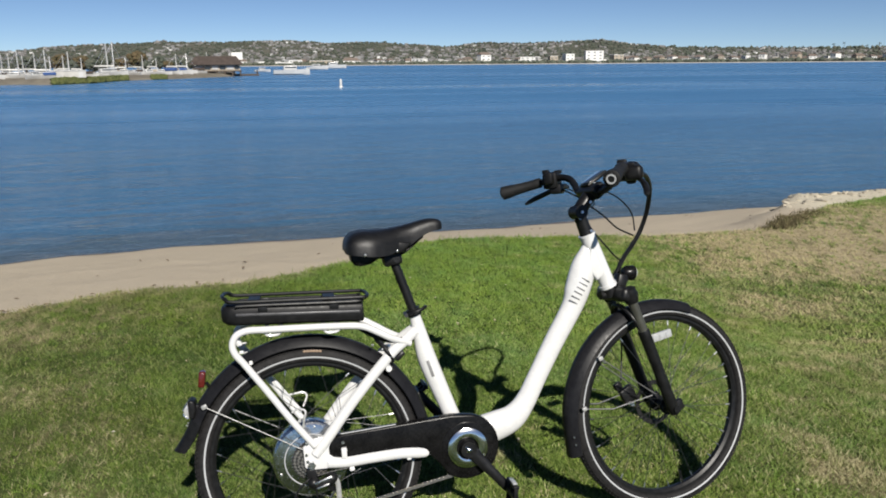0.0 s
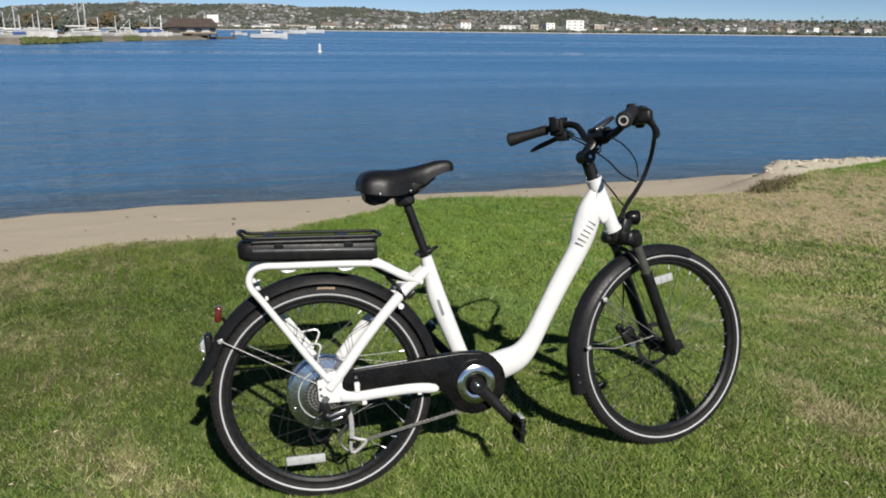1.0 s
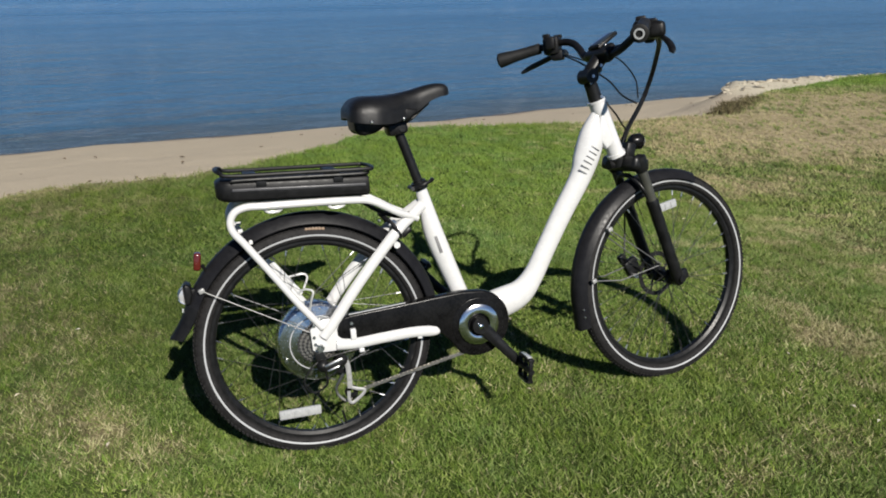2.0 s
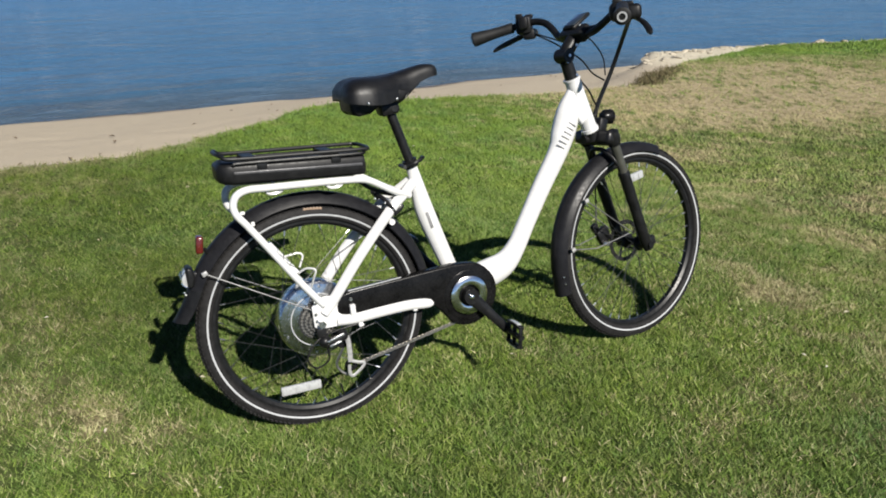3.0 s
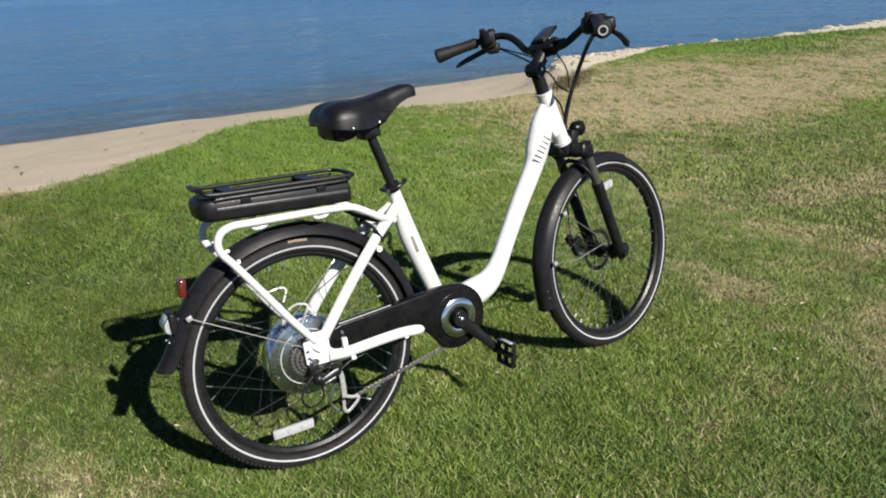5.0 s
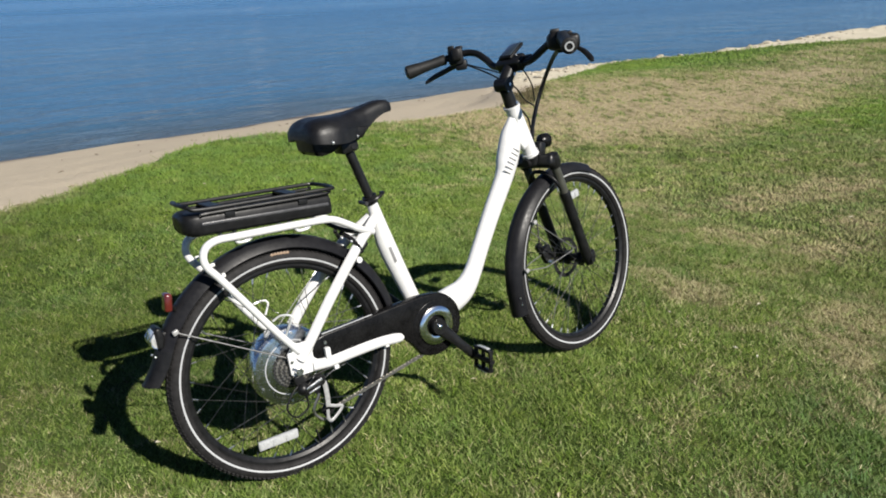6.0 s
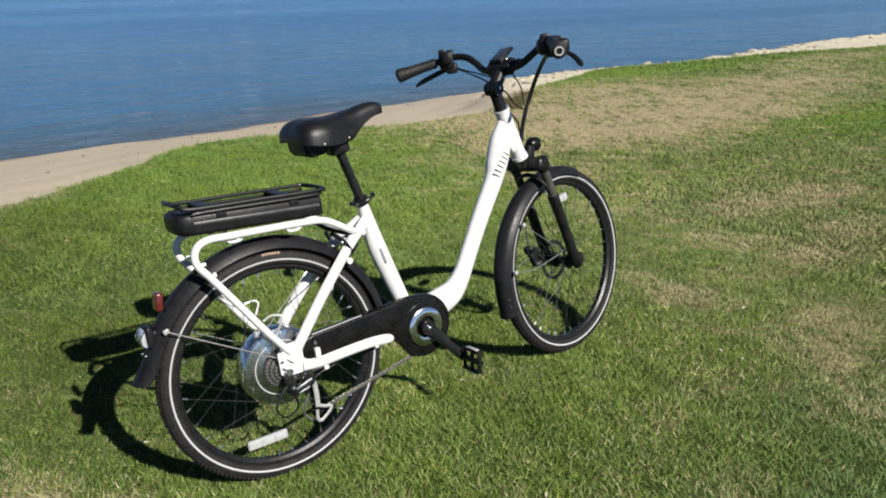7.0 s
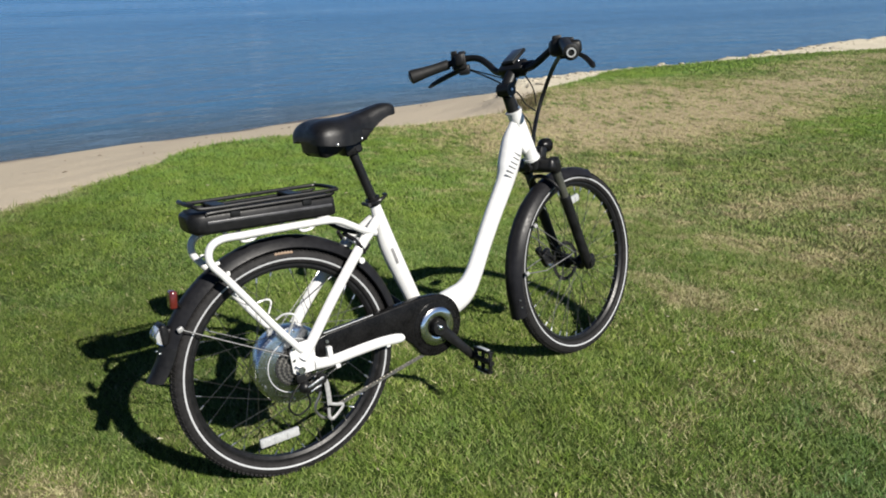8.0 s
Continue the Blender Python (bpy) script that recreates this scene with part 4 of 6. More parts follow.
turned("brake_disc", bm, DISC_STEEL, front_wheel, "dark steel brake disc")
wheel_reflector(turned, (WHEELBASE + 0.012, 0.222, 0.012), 0.075, 8, front_wheel)


# mudguards
def make_fender(name, build, centre, r, a0, a1, half, label, deep=0.017, bow=2.4, flare=0.0, parent=bike, mat=FENDER_BLACK):
    prof = []
    for k in range(11):
        x = -1 + k / 5
        prof.append((r - deep * abs(x) ** bow, half * x))
    prof += [(q - 0.0028, w * 0.94) for q, w in prof[::-1]]
    bm = bmesh.new()
    lathe(bm, prof, centre, 60, a0, a1)
    if flare:
        c = Vector(centre)
        for v in bm.verts:
            a = math.degrees(math.atan2(v.co.y - c.y, v.co.x - c.x)) % 360
            t = max(0.0, (a - (a1 - 13)) / 13)
            v.co += Vector((v.co.x - c.x, v.co.y - c.y, 0)).normalized() * flare * t * t
    return build(name, bm, mat, parent, label, angle=45)


rear_fender = make_fender("rear_fender", fixed, (0, 0.004, 0), 0.360, 4, 158, 0.0345, "satin black rear mudguard with a flap", 0.030, 3.0)
mud_flap = make_fender("mud_flap", fixed, (0, 0.004, 0), 0.3615, 154, 169, 0.0350, "black plastic mud flap", 0.032, 3.0, 0.024, rear_fender, BLACK_PLASTIC)
for k in range(2):
    bm = bmesh.new()
    a = radians(157 + 0.5 * k)
    ball(bm, (0.3625 * math.cos(a), 0.004 + 0.3625 * math.sin(a), 0.016 - 0.032 * k), 0.0036, n=8)
    fixed("rivet", bm, STEEL, mud_flap)
front_fender = make_fender("front_fender", turned, (WHEELBASE - 0.011, -0.006, 0), 0.3455, 66.5, 196, 0.0345, "satin black front mudguard", 0.030, 3.0, 0.008)


def fender_stay(build, fender, knot, end, w_knot, w_end, bend=None):
    for s in (1, -1):
        bm = bmesh.new()
        pts = [(*knot, w_knot * s)] + ([(*bend, (w_knot * 0.7 + w_end * 0.3) * s)] if bend else []) + [(*end, w_end * s)]
        tube(bm, pts, 0.0019, 8)
        stay = build("fender_stay", bm, STAY_STEEL, fender, "thin steel stay")
        bm = bmesh.new()
        block(bm, (0.016, 0.013, 0.011), pose(*knot, w_knot * s, 0, 0, 20), 0.003)
        build("stay_clamp", bm, SATIN_SILVER, stay)


fender_stay(fixed, rear_fender, (-0.279, 0.199), (-0.004, 0.032), 0.040, 0.060)
fender_stay(turned, front_fender, (0.883, 0.190), (1.060, 0.052), 0.039, 0.050)
fender_stay(turned, front_fender, (0.812, 0.046), (1.048, 0.050), 0.039, 0.050, (0.908, 0.030))
for k, (a, r) in enumerate(((190, 0.343), (186, 0.343))):
    bm = bmesh.new()
    disc(bm, (WHEELBASE + r * math.cos(radians(a)), r * math.sin(radians(a)), 0.024), 0.0026, 0, 0.0062, 8)
    turned("rivet", bm, STEEL, front_fender)

# chain guard, cranks, pedals, chain
bm = bmesh.new()
arc = [(0.455 + 0.0975 * math.cos(radians(a)), -0.019 + 0.0975 * math.sin(radians(a))) for a in range(88, -136, -8)]
plate(bm, [(0.050, 0.008), (0.043, 0.030), (0.050, 0.052), (0.066, 0.066), (0.097, 0.073), (0.212, 0.076), (0.347, 0.081), (0.416, 0.083)] + arc + [(0.368, -0.055), (0.345, -0.030), (0.30, -0.018), (0.20, -0.012)], 0.036, 0.0655, 0.006)
plate(bm, [(0.455 + 0.078 * math.cos(radians(a)), -0.019 + 0.078 * math.sin(radians(a))) for a in range(0, 360, 10)], 0.062, 0.0675, 0.003)
chain_guard = fixed("chain_guard", bm, BLACK_GLOSS, label="glossy black plastic chain guard")
for u, v in ((0.093, 0.050), (0.10, 0.026)):
    bm = bmesh.new()
    disc(bm, (u, v, 0.0675), 0.0045, -0.003, 0.003, 10)
    fixed("screw", bm, STEEL, chain_guard)
# pale strip modelled in place of the highlight along the guard's top edge
bm = bmesh.new()
tube(bm, [(0.090, 0.0742, 0.062), (0.16, 0.0763, 0.0625), (0.25, 0.0795, 0.0625)], 0.0016, 6)
fixed("edge_highlight", bm, STRIPE, chain_guard, "thin pale strip in place of the chain guard's edge highlight")
bm = bmesh.new()
lathe(bm, [(0.033, 0.071), (0.033, 0.078), (0.038, 0.0795), (0.052, 0.0785), (0.0595, 0.075), (0.0605, 0.071)], (0.455, -0.019, 0), 64)
fixed("chrome_ring", bm, CHROME, chain_guard, "polished chrome ring round the crank", angle=25)


def make_crank(angle, w):
    a, s = radians(angle), 1 if w > 0 else -1
    d = Vector((math.cos(a), math.sin(a), 0))
    c = Vector((0.455, -0.019, 0))
    bm = bmesh.new()
    disc(bm, c, 0.0235, 0.070 * s, (abs(w) + 0.010) * s, 24)
    tube(bm, [c + Vector((0, 0, w)), c + d * 0.03 + Vector((0, 0, w)), c + d * 0.10 + Vector((0, 0, w + 0.008 * s)), c + d * 0.165 + Vector((0, 0, w + 0.014 * s)), c + d * 0.178 + Vector((0, 0, w + 0.014 * s))], [0.020, 0.019, 0.0145, 0.0145, 0.010], 12, (0, 0, 1), 0.55)
    crank = fixed("crank_arm", bm, BLACK_METAL, label="black crank arm")
    bm = bmesh.new()
    ball(bm, c + Vector((0, 0, w + 0.0105 * s)), 0.0082, (1, 1, 0.6), 12)
    # smaller chrome ball added for a second glint beside the bolt
    ball(bm, c + d * -0.012 + Vector((0, 0, w + 0.0095 * s)), 0.0045, n=8)
    fixed("crank_bolt", bm, CHROME, crank)
    # pedal: a caged platform on its spindle
    e = c + d * 0.166
    pedal = holder("pedal", "black plastic platform pedal")
    bm = bmesh.new()
    disc(bm, e, 0.009, (abs(w) + 0.012) * s, (abs(w) + 0.106) * s, 12)
    fixed("spindle", bm, BLACK_METAL, pedal)
    turn = Matrix.Translation(e + Vector((0, 0, (abs(w) + 0.062) * s))) @ Matrix.Rotation(radians(82 if s > 0 else 40), 4, "Z")
    for x, wide, tall in ((-0.031, 0.008, 0.017), (0.0, 0.010, 0.013), (0.031, 0.008, 0.017)):
        fixed("side_bar", block(bmesh.new(), (wide, tall, 0.080), turn @ pose(x, 0, 0), 0.002), BLACK_PLASTIC, pedal)
    for z in (-0.036, 0.0, 0.036):
        fixed("cross_bar", block(bmesh.new(), (0.066, 0.013, 0.008), turn @ pose(0, 0, z), 0.003), BLACK_PLASTIC, pedal)
    for x in (-0.037, 0.037):
        bm = bmesh.new()
        block(bm, (0.004, 0.014, 0.05), turn @ pose(x, 0, 0), 0.0015)
        fixed("pedal_reflector", bm, CLEAR_REFLECTOR, pedal, "pale pedal reflector")


make_crank(-50.5, 0.084)
make_crank(129.5, -0.084)


def make_chain():
    line = [(0.040, -0.128, 0.052), (0.100, -0.152, 0.052), (0.25, -0.128, 0.052), (0.405, -0.103, 0.052), (0.450, -0.093, 0.052)]
    pts, bm = [Vector(p) for p in line], bmesh.new()
    k = 0
    for a, b in zip(pts[1:], pts[2:]):
        n = max(1, round((b - a).length / 0.0127))
        for i in range(n):
            p, d = a.lerp(b, (i + 0.5) / n), (b - a).normalized()
            off = 0.0038 if k % 2 else 0.0024
            turn = math.degrees(math.atan2(d.y, d.x))
            for s in (1, -1):
                block(bm, (0.0165, 0.0078, 0.0011), pose(p.x, p.y, p.z + off * s, 0, 0, turn))
            block(bm, (0.0055, 0.0055, 0.0085), pose(*(p - d * 0.0063), 0, 0, turn))
            k += 1
    fixed("chain", bm, CHAIN_STEEL, label="oily steel chain", smooth=False)


make_chain()


def make_derailleur():
    gear = holder("derailleur", "black and silver rear derailleur")
    bm = bmesh.new()
    plate(bm, [(-0.016, -0.012), (0.006, -0.012), (0.014, -0.035), (0.004, -0.052), (-0.010, -0.046), (-0.018, -0.026)], 0.0715, 0.080, 0.002)
    fixed("hanger", bm, BLACK_METAL, gear)
    bm = bmesh.new()
    block(bm, (0.062, 0.020, 0.026), pose(0.030, -0.052, 0.083, 0, 0, 14), 0.006)
    ball(bm, (0.000, -0.050, 0.083), 0.018, (1, 1, 0.9))
    ball(bm, (0.052, -0.044, 0.080), 0.017, (1, 1, 1.0))
    fixed("body", bm, BLACK_METAL, gear)
    bm = bmesh.new()
    block(bm, (0.052, 0.007, 0.006), pose(0.028, -0.041, 0.0985, 0, 0, 16), 0.002)
    block(bm, (0.036, 0.006, 0.005), pose(0.026, -0.058, 0.0985, 0, 0, 14), 0.002)
    fixed("link", bm, STEEL, gear)
    bm = bmesh.new()
    tube(bm, spline([(0.052, -0.036, 0.074), (0.066, -0.058, 0.075), (0.068, -0.098, 0.075), (0.066, -0.132, 0.075)], 5), 0.0072, 8, (0, 0, 1), 0.35)
    tube(bm, spline([(0.066, -0.128, 0.075), (0.086, -0.138, 0.075), (0.104, -0.144, 0.075), (0.103, -0.153, 0.075), (0.084, -0.168, 0.075), (0.068, -0.176, 0.075), (0.060, -0.166, 0.075), (0.062, -0.140, 0.075)], 5), 0.0048, 8, (0, 0, 1), 0.4)
    fixed("cage", bm, SATIN_SILVER, gear, "silver derailleur cage")
    for u, v in ((0.056, -0.075), (0.072, -0.152)):
        bm = bmesh.new()
        lathe(bm, [(0.006, 0.048), (0.019, 0.050), (0.019, 0.054), (0.006, 0.056)], (u, v, 0), 20)
        fixed("pulley", bm, BLACK_PLASTIC, gear)
    bm = bmesh.new()
    tube(bm, spline([(0.120, -0.028, 0.064), (0.06, -0.030, 0.066), (-0.015, -0.040, 0.080), (-0.055, -0.085, 0.086), (-0.035, -0.120, 0.086), (0.004, -0.105, 0.084), (0.004, -0.060, 0.082)], 6), 0.0027, 8)
    fixed("cable", bm, BLACK_PLASTIC, gear)
    bm = bmesh.new()
    tube(bm, spline([(0.056, -0.095, 0.052), (0.030, -0.140, 0.052), (0.052, -0.175, 0.052), (0.072, -0.172, 0.052)], 5), 0.0042, 6)
    fixed("chain_run", bm, CHAIN_STEEL, gear)


make_derailleur()

# saddle, post
post = fixed("seat_post", tube(bmesh.new(), [(0.342, 0.385, 0), (0.291, 0.560, 0)], 0.0136, 16), BLACK_METAL, label="black seat post")
bm = bmesh.new()
lathe(bm, [(0.0160, -0.011), (0.0215, -0.011), (0.0215, 0.011), (0.0160, 0.011)], (0, 0, 0), 24)
bmesh.ops.transform(bm, matrix=Matrix.Translation((0.3395, 0.392, 0)) @ Matrix.Rotation(radians(16), 4, "Z") @ Matrix.Rotation(radians(90), 4, "X"), verts=bm.verts)
clamp = fixed("seat_clamp", bm, BLACK_METAL, label="black quick-release seat clamp")
bm = bmesh.new()
tube(bm, spline([(0.322, 0.388, 0.020), (0.345, 0.396, 0.030), (0.372, 0.405, 0.020), (0.376, 0.404, 0.0)], 5), 0.0052, 8)
fixed("lever", bm, BLACK_METAL, clamp)
bm = bmesh.new()
disc(bm, (0.315, 0.387, 0.0), 0.006, -0.020, 0.022, 12)
fixed("lever_nut", bm, DARK_STEEL, clamp)


def make_saddle():
    saddle = holder("saddle", "padded black vinyl saddle")
    bm = bmesh.new()
    # sections from the back to the nose: u, top v, half width, depth of the side wall
    rows = spline([(0.151, 0.612, 0.052, 0.020), (0.157, 0.630, 0.078, 0.042), (0.174, 0.645, 0.092, 0.060), (0.203, 0.6510, 0.097, 0.071), (0.235, 0.6495, 0.094, 0.074), (0.275, 0.6485, 0.075, 0.074), (0.310, 0.6510, 0.055, 0.066),
                   (0.345, 0.6560, 0.041, 0.060), (0.380, 0.6625, 0.034, 0.046), (0.410, 0.6655, 0.030, 0.038), (0.431, 0.6625, 0.026, 0.033), (0.442, 0.6550, 0.018, 0.022), (0.4455, 0.6480, 0.008, 0.010)], 4)
    rings = []
    for u, top, half, deep in rows:
        ring = []
        for k in range(21):
            a = math.pi * k / 20
            x = math.cos(a)
            crown = math.sin(a) ** 0.55
            ring.append(bm.verts.new((u, top - deep * (1 - crown) - 0.004 * max(0, 1 - abs(x) * 4), half * math.copysign(abs(x) ** 0.75, x))))
        for k in range(1, 10):
            x = -1 + k / 5
            ring.append(bm.verts.new((u, top - deep * 0.80, half * 0.86 * x)))
        rings.append(ring)
    n = len(rings[0])
    for a, b in zip(rings, rings[1:]):
        for k in range(n):
            bm.faces.new((a[k], a[(k + 1) % n], b[(k + 1) % n], b[k]))
    bm.faces.new(rings[0])
    bm.faces.new(rings[-1][::-1])
    fixed("cover", bm, LEATHERETTE, saddle, "black vinyl saddle cover", angle=60)
    bm = bmesh.new()
    plate(bm, [(0.165, 0.600), (0.168, 0.563), (0.190, 0.548), (0.222, 0.552), (0.25, 0.568), (0.32, 0.576), (0.345, 0.602), (0.30, 0.612), (0.20, 0.612)], -0.056, 0.056, 0.008)
    fixed("shell", bm, BLACK_PLASTIC, saddle)
    for s in (1, -1):
        bm = bmesh.new()
        ball(bm, (0.188, 0.567, 0.042 * s), 0.019, (1, 0.95, 0.8))
        fixed("bumper", bm, BLACK_PLASTIC, saddle)
        bm = bmesh.new()
        tube(bm, spline([(0.185, 0.590, 0.034 * s), (0.23, 0.570, 0.026 * s), (0.31, 0.568, 0.022 * s), (0.385, 0.615, 0.012 * s)], 5), 0.0038, 8)
        fixed("rail", bm, BLACK_METAL, saddle)
        bm = bmesh.new()
        ball(bm, (0.205, 0.584, 0.0965 * s), 0.0055, n=8)
        fixed("stud", bm, STEEL, saddle)
        bm = bmesh.new()
        ball(bm, (0.300, 0.583, 0.0575 * s), 0.0048, n=8)
        fixed("stud", bm, STEEL, saddle)
    bm = bmesh.new()
    block(bm, (0.056, 0.040, 0.060), pose(0.289, 0.558, 0, 0, 0, 8), 0.010)
    disc(bm, (0.300, 0.555, 0), 0.009, -0.032, 0.032, 12)
    fixed("clamp", bm, BLACK_METAL, saddle)


make_saddle()


# battery, luggage rack, lamps
def make_battery():
    bm = bmesh.new()
    rings = []
    for u, grow in ((-0.206, 0.60), (-0.201, 0.80), (-0.188, 0.95), (-0.168, 1.0), (0.0, 1.0), (0.176, 1.0), (0.186, 0.97), (0.189, 0.90)):
        c = 0.4365 - 0.079 * (u + 0.02)
        hh, hw = 0.0315 * (grow if grow > 0.9 else grow * 0.95), 0.062 * grow
        ring = []
        for k in range(28):
            a = 2 * math.pi * k / 28
            x, y = math.cos(a), math.sin(a)
            ring.append(bm.verts.new((u, c + hh * math.copysign(abs(y) ** 0.45, y), hw * math.copysign(abs(x) ** 0.45, x))))
        rings.append(ring)
    for a, b in zip(rings, rings[1:]):
        for k in range(28):
            bm.faces.new((a[k], a[(k + 1) % 28], b[(k + 1) % 28], b[k]))
    bm.faces.new(rings[0])
    bm.faces.new(rings[-1][::-1])
    battery = fixed("battery", bm, BLACK_PLASTIC, label="long black battery pack under the luggage rack", angle=40)
    slope = math.degrees(math.atan(-0.082))
    for s in (1, -1):
        bm = bmesh.new()
        block(bm, (0.345, 0.009, 0.007), pose(0.007, 0.4368, 0.0615 * s, 0, 0, slope), 0.003, 3)
        fixed("trim_line", bm, BATTERY_RIDGE, battery, "worn grey ridge along the battery")
        for u in (-0.090, 0.107):
            bm = bmesh.new()
            block(bm, (0.026, 0.022, 0.009), pose(u, 0.4570 - 0.071 * u, 0.0615 * s, 0, 0, slope), 0.002)
            fixed("clip", bm, RACK_BLACK, battery)


def make_luggage_rack():
    rack = holder("luggage_rack", "black tubular luggage rack over the battery")

    def at(u, w, lift=0.0):
        return (u, 0.4765 - 0.069 * u + lift, w)

    bm = bmesh.new()
    loop = spline([at(-0.190, -0.060, 0.009), at(-0.163, -0.070), at(0.0, -0.072), at(0.172, -0.072), at(0.199, -0.058), at(0.206, 0.0), at(0.199, 0.058), at(0.172, 0.072), at(0.0, 0.072), at(-0.163, 0.070), at(-0.190, 0.060, 0.009)], 6)
    tube(bm, loop, 0.0055, 10)
    fixed("outer_loop", bm, RACK_BLACK, rack)
    bm = bmesh.new()
    tube(bm, spline([at(-0.190, -0.060, 0.009), at(-0.197, -0.040, 0.011), at(-0.200, 0.0, 0.012), at(-0.197, 0.040, 0.011), at(-0.190, 0.060, 0.009)], 5), 0.0055, 10)
    fixed("rear_bar", bm, RACK_BLACK, rack)
    for s in (1, -1):
        bm = bmesh.new()
        tube(bm, spline([at(-0.165, 0.064 * s, -0.016), at(-0.13, 0.066 * s, -0.012), at(0.150, 0.066 * s, -0.012), at(0.19, 0.058 * s, -0.009)], 5), 0.0045, 8)
        fixed("lower_rail", bm, RACK_BLACK, rack)
    for u in (-0.115, 0.095):
        bm = bmesh.new()
        block(bm, (0.034, 0.007, 0.140), pose(*at(u, 0, -0.004), 0, 0, -4), 0.002)
        block(bm, (0.020, 0.018, 0.120), pose(*at(u, 0, -0.012), 0, 0, -4), 0.003)
        fixed("cross_plate", bm, RACK_BLACK, rack)


make_battery()
make_luggage_rack()

tail = holder("tail_lamp", "small clear tail lamp on the mudguard")
bm = bmesh.new()
plate(bm, [(-0.324, 0.216), (-0.316, 0.220), (-0.306, 0.214), (-0.303, 0.190), (-0.309, 0.168), (-0.318, 0.163), (-0.325, 0.168)], -0.022, 0.030, 0.006)
fixed("housing", bm, BLACK_PLASTIC, tail)
bm = bmesh.new()
plate(bm, [(-0.325, 0.213), (-0.332, 0.208), (-0.338, 0.194), (-0.337, 0.178), (-0.331, 0.168), (-0.325, 0.167)], -0.019, 0.027, 0.004)
lens = fixed("lens", bm, LAMP_LENS, tail, "clear plastic lens", angle=50)
for k in range(3):
    bm = bmesh.new()
    tube(bm, spline([(-0.3265, 0.211, 0.0275 - 0.0235 * k), (-0.3385, 0.194, 0.0275 - 0.0235 * k), (-0.3375, 0.178, 0.0275 - 0.0235 * k), (-0.3265, 0.168, 0.0275 - 0.0235 * k)], 4), 0.0016, 6)
    fixed("rib", bm, CHROME, lens)
bm = bmesh.new()
block(bm, (0.018, 0.030, 0.024), pose(-0.300, 0.186, 0.006, 0, 0, -16), 0.003)
fixed("bracket", bm, BLACK_PLASTIC, tail)
bm = bmesh.new()
block(bm, (0.019, 0.046, 0.034), pose(-0.278, 0.276, 0.024, 0, 0, -10), 0.006, 3)
red = fixed("rear_reflector", bm, RED_LENS, label="red rear reflector")
bm = bmesh.new()
tube(bm, [(-0.268, 0.262, 0.02), (-0.258, 0.240, 0.012)], 0.005, 8)
fixed("bracket", bm, BLACK_PLASTIC, red)

# fork
fork = holder("suspension_fork", "black suspension fork")
d = Vector((0.318, -0.948, 0))
for s in (1, -1):
    top, foot = Vector((0.990, 0.378, 0.061 * s)), Vector((WHEELBASE - 0.006, 0.010, 0.061 * s))
    mid = top.lerp(foot, 0.345)
    turned("stanchion", tube(bmesh.new(), [top, mid.lerp(foot, 0.04)], 0.0150, 16), STANCHION, fork, "dark olive fork tube")
    bm = bmesh.new()
    tube(bm, [mid.lerp(top, 0.06), mid, mid.lerp(foot, 0.04), mid.lerp(foot, 0.6), foot, foot + d * 0.030], [0.0180, 0.0198, 0.0186, 0.0176, 0.0188, 0.0135], 16)
    block(bm, (0.046, 0.034, 0.018), pose(foot.x + 0.018, foot.y - 0.004, foot.z, 0, 0, 16), 0.006)
    leg = turned("lower_leg", bm, BLACK_METAL, fork, "black fork leg")
    bm = bmesh.new()
    disc(bm, (WHEELBASE, 0, 0.072 * s), 0.012, -0.012, 0.010, 12)
    turned("axle_nut", bm, BLACK_METAL, leg)
bm = bmesh.new()
block(bm, (0.060, 0.044, 0.160), pose(0.985, 0.373, 0, 0, 0, -18), 0.014, 3)
block(bm, (0.034, 0.050, 0.040), pose(1.000, 0.410, 0, 0, 0, -18), 0.008, 2)
tube(bm, [(0.953, 0.408, 0), (0.965, 0.372, 0)], 0.027, 18)
tube(bm, [(0.925, 0.376, 0), (0.985, 0.376, 0)], 0.014, 12)
turned("crown", bm, BLACK_METAL, fork, "black fork crown")
bm = bmesh.new()
tube(bm, spline([(1.026, 0.250, 0.061), (1.002, 0.296, 0.057), (0.986, 0.330, 0.030), (0.982, 0.338, 0.0), (0.986, 0.330, -0.030), (1.002, 0.296, -0.057), (1.026, 0.250, -0.061)], 5), 0.0070, 10)
turned("brace", bm, BLACK_METAL, fork, "black arched fork brace")
for s in (1, -1):
    bm = bmesh.new()
    tube(bm, [(0.984, 0.396, 0.061 * s), (0.986, 0.391, 0.061 * s), (0.995, 0.364, 0.061 * s), (1.000, 0.349, 0.061 * s)], [0.014, 0.0235, 0.0235, 0.019], 16)
    turned("fork_cap", bm, BLACK_METAL, fork)
bm = bmesh.new()
block(bm, (0.050, 0.055, 0.022), pose(1.022, 0.038, -0.047, 0, 0, 25), 0.006)
block(bm, (0.026, 0.026, 0.018), pose(0.990, 0.070, -0.05, 0, 0, 25), 0.005)
caliper = turned("brake_caliper", bm, BLACK_METAL, fork, "black disc brake caliper")
bm = bmesh.new()
disc(bm, (1.020, 0.012, -0.032), 0.008, -0.004, 0.012, 10)
turned("caliper_bolt", bm, STEEL, caliper)

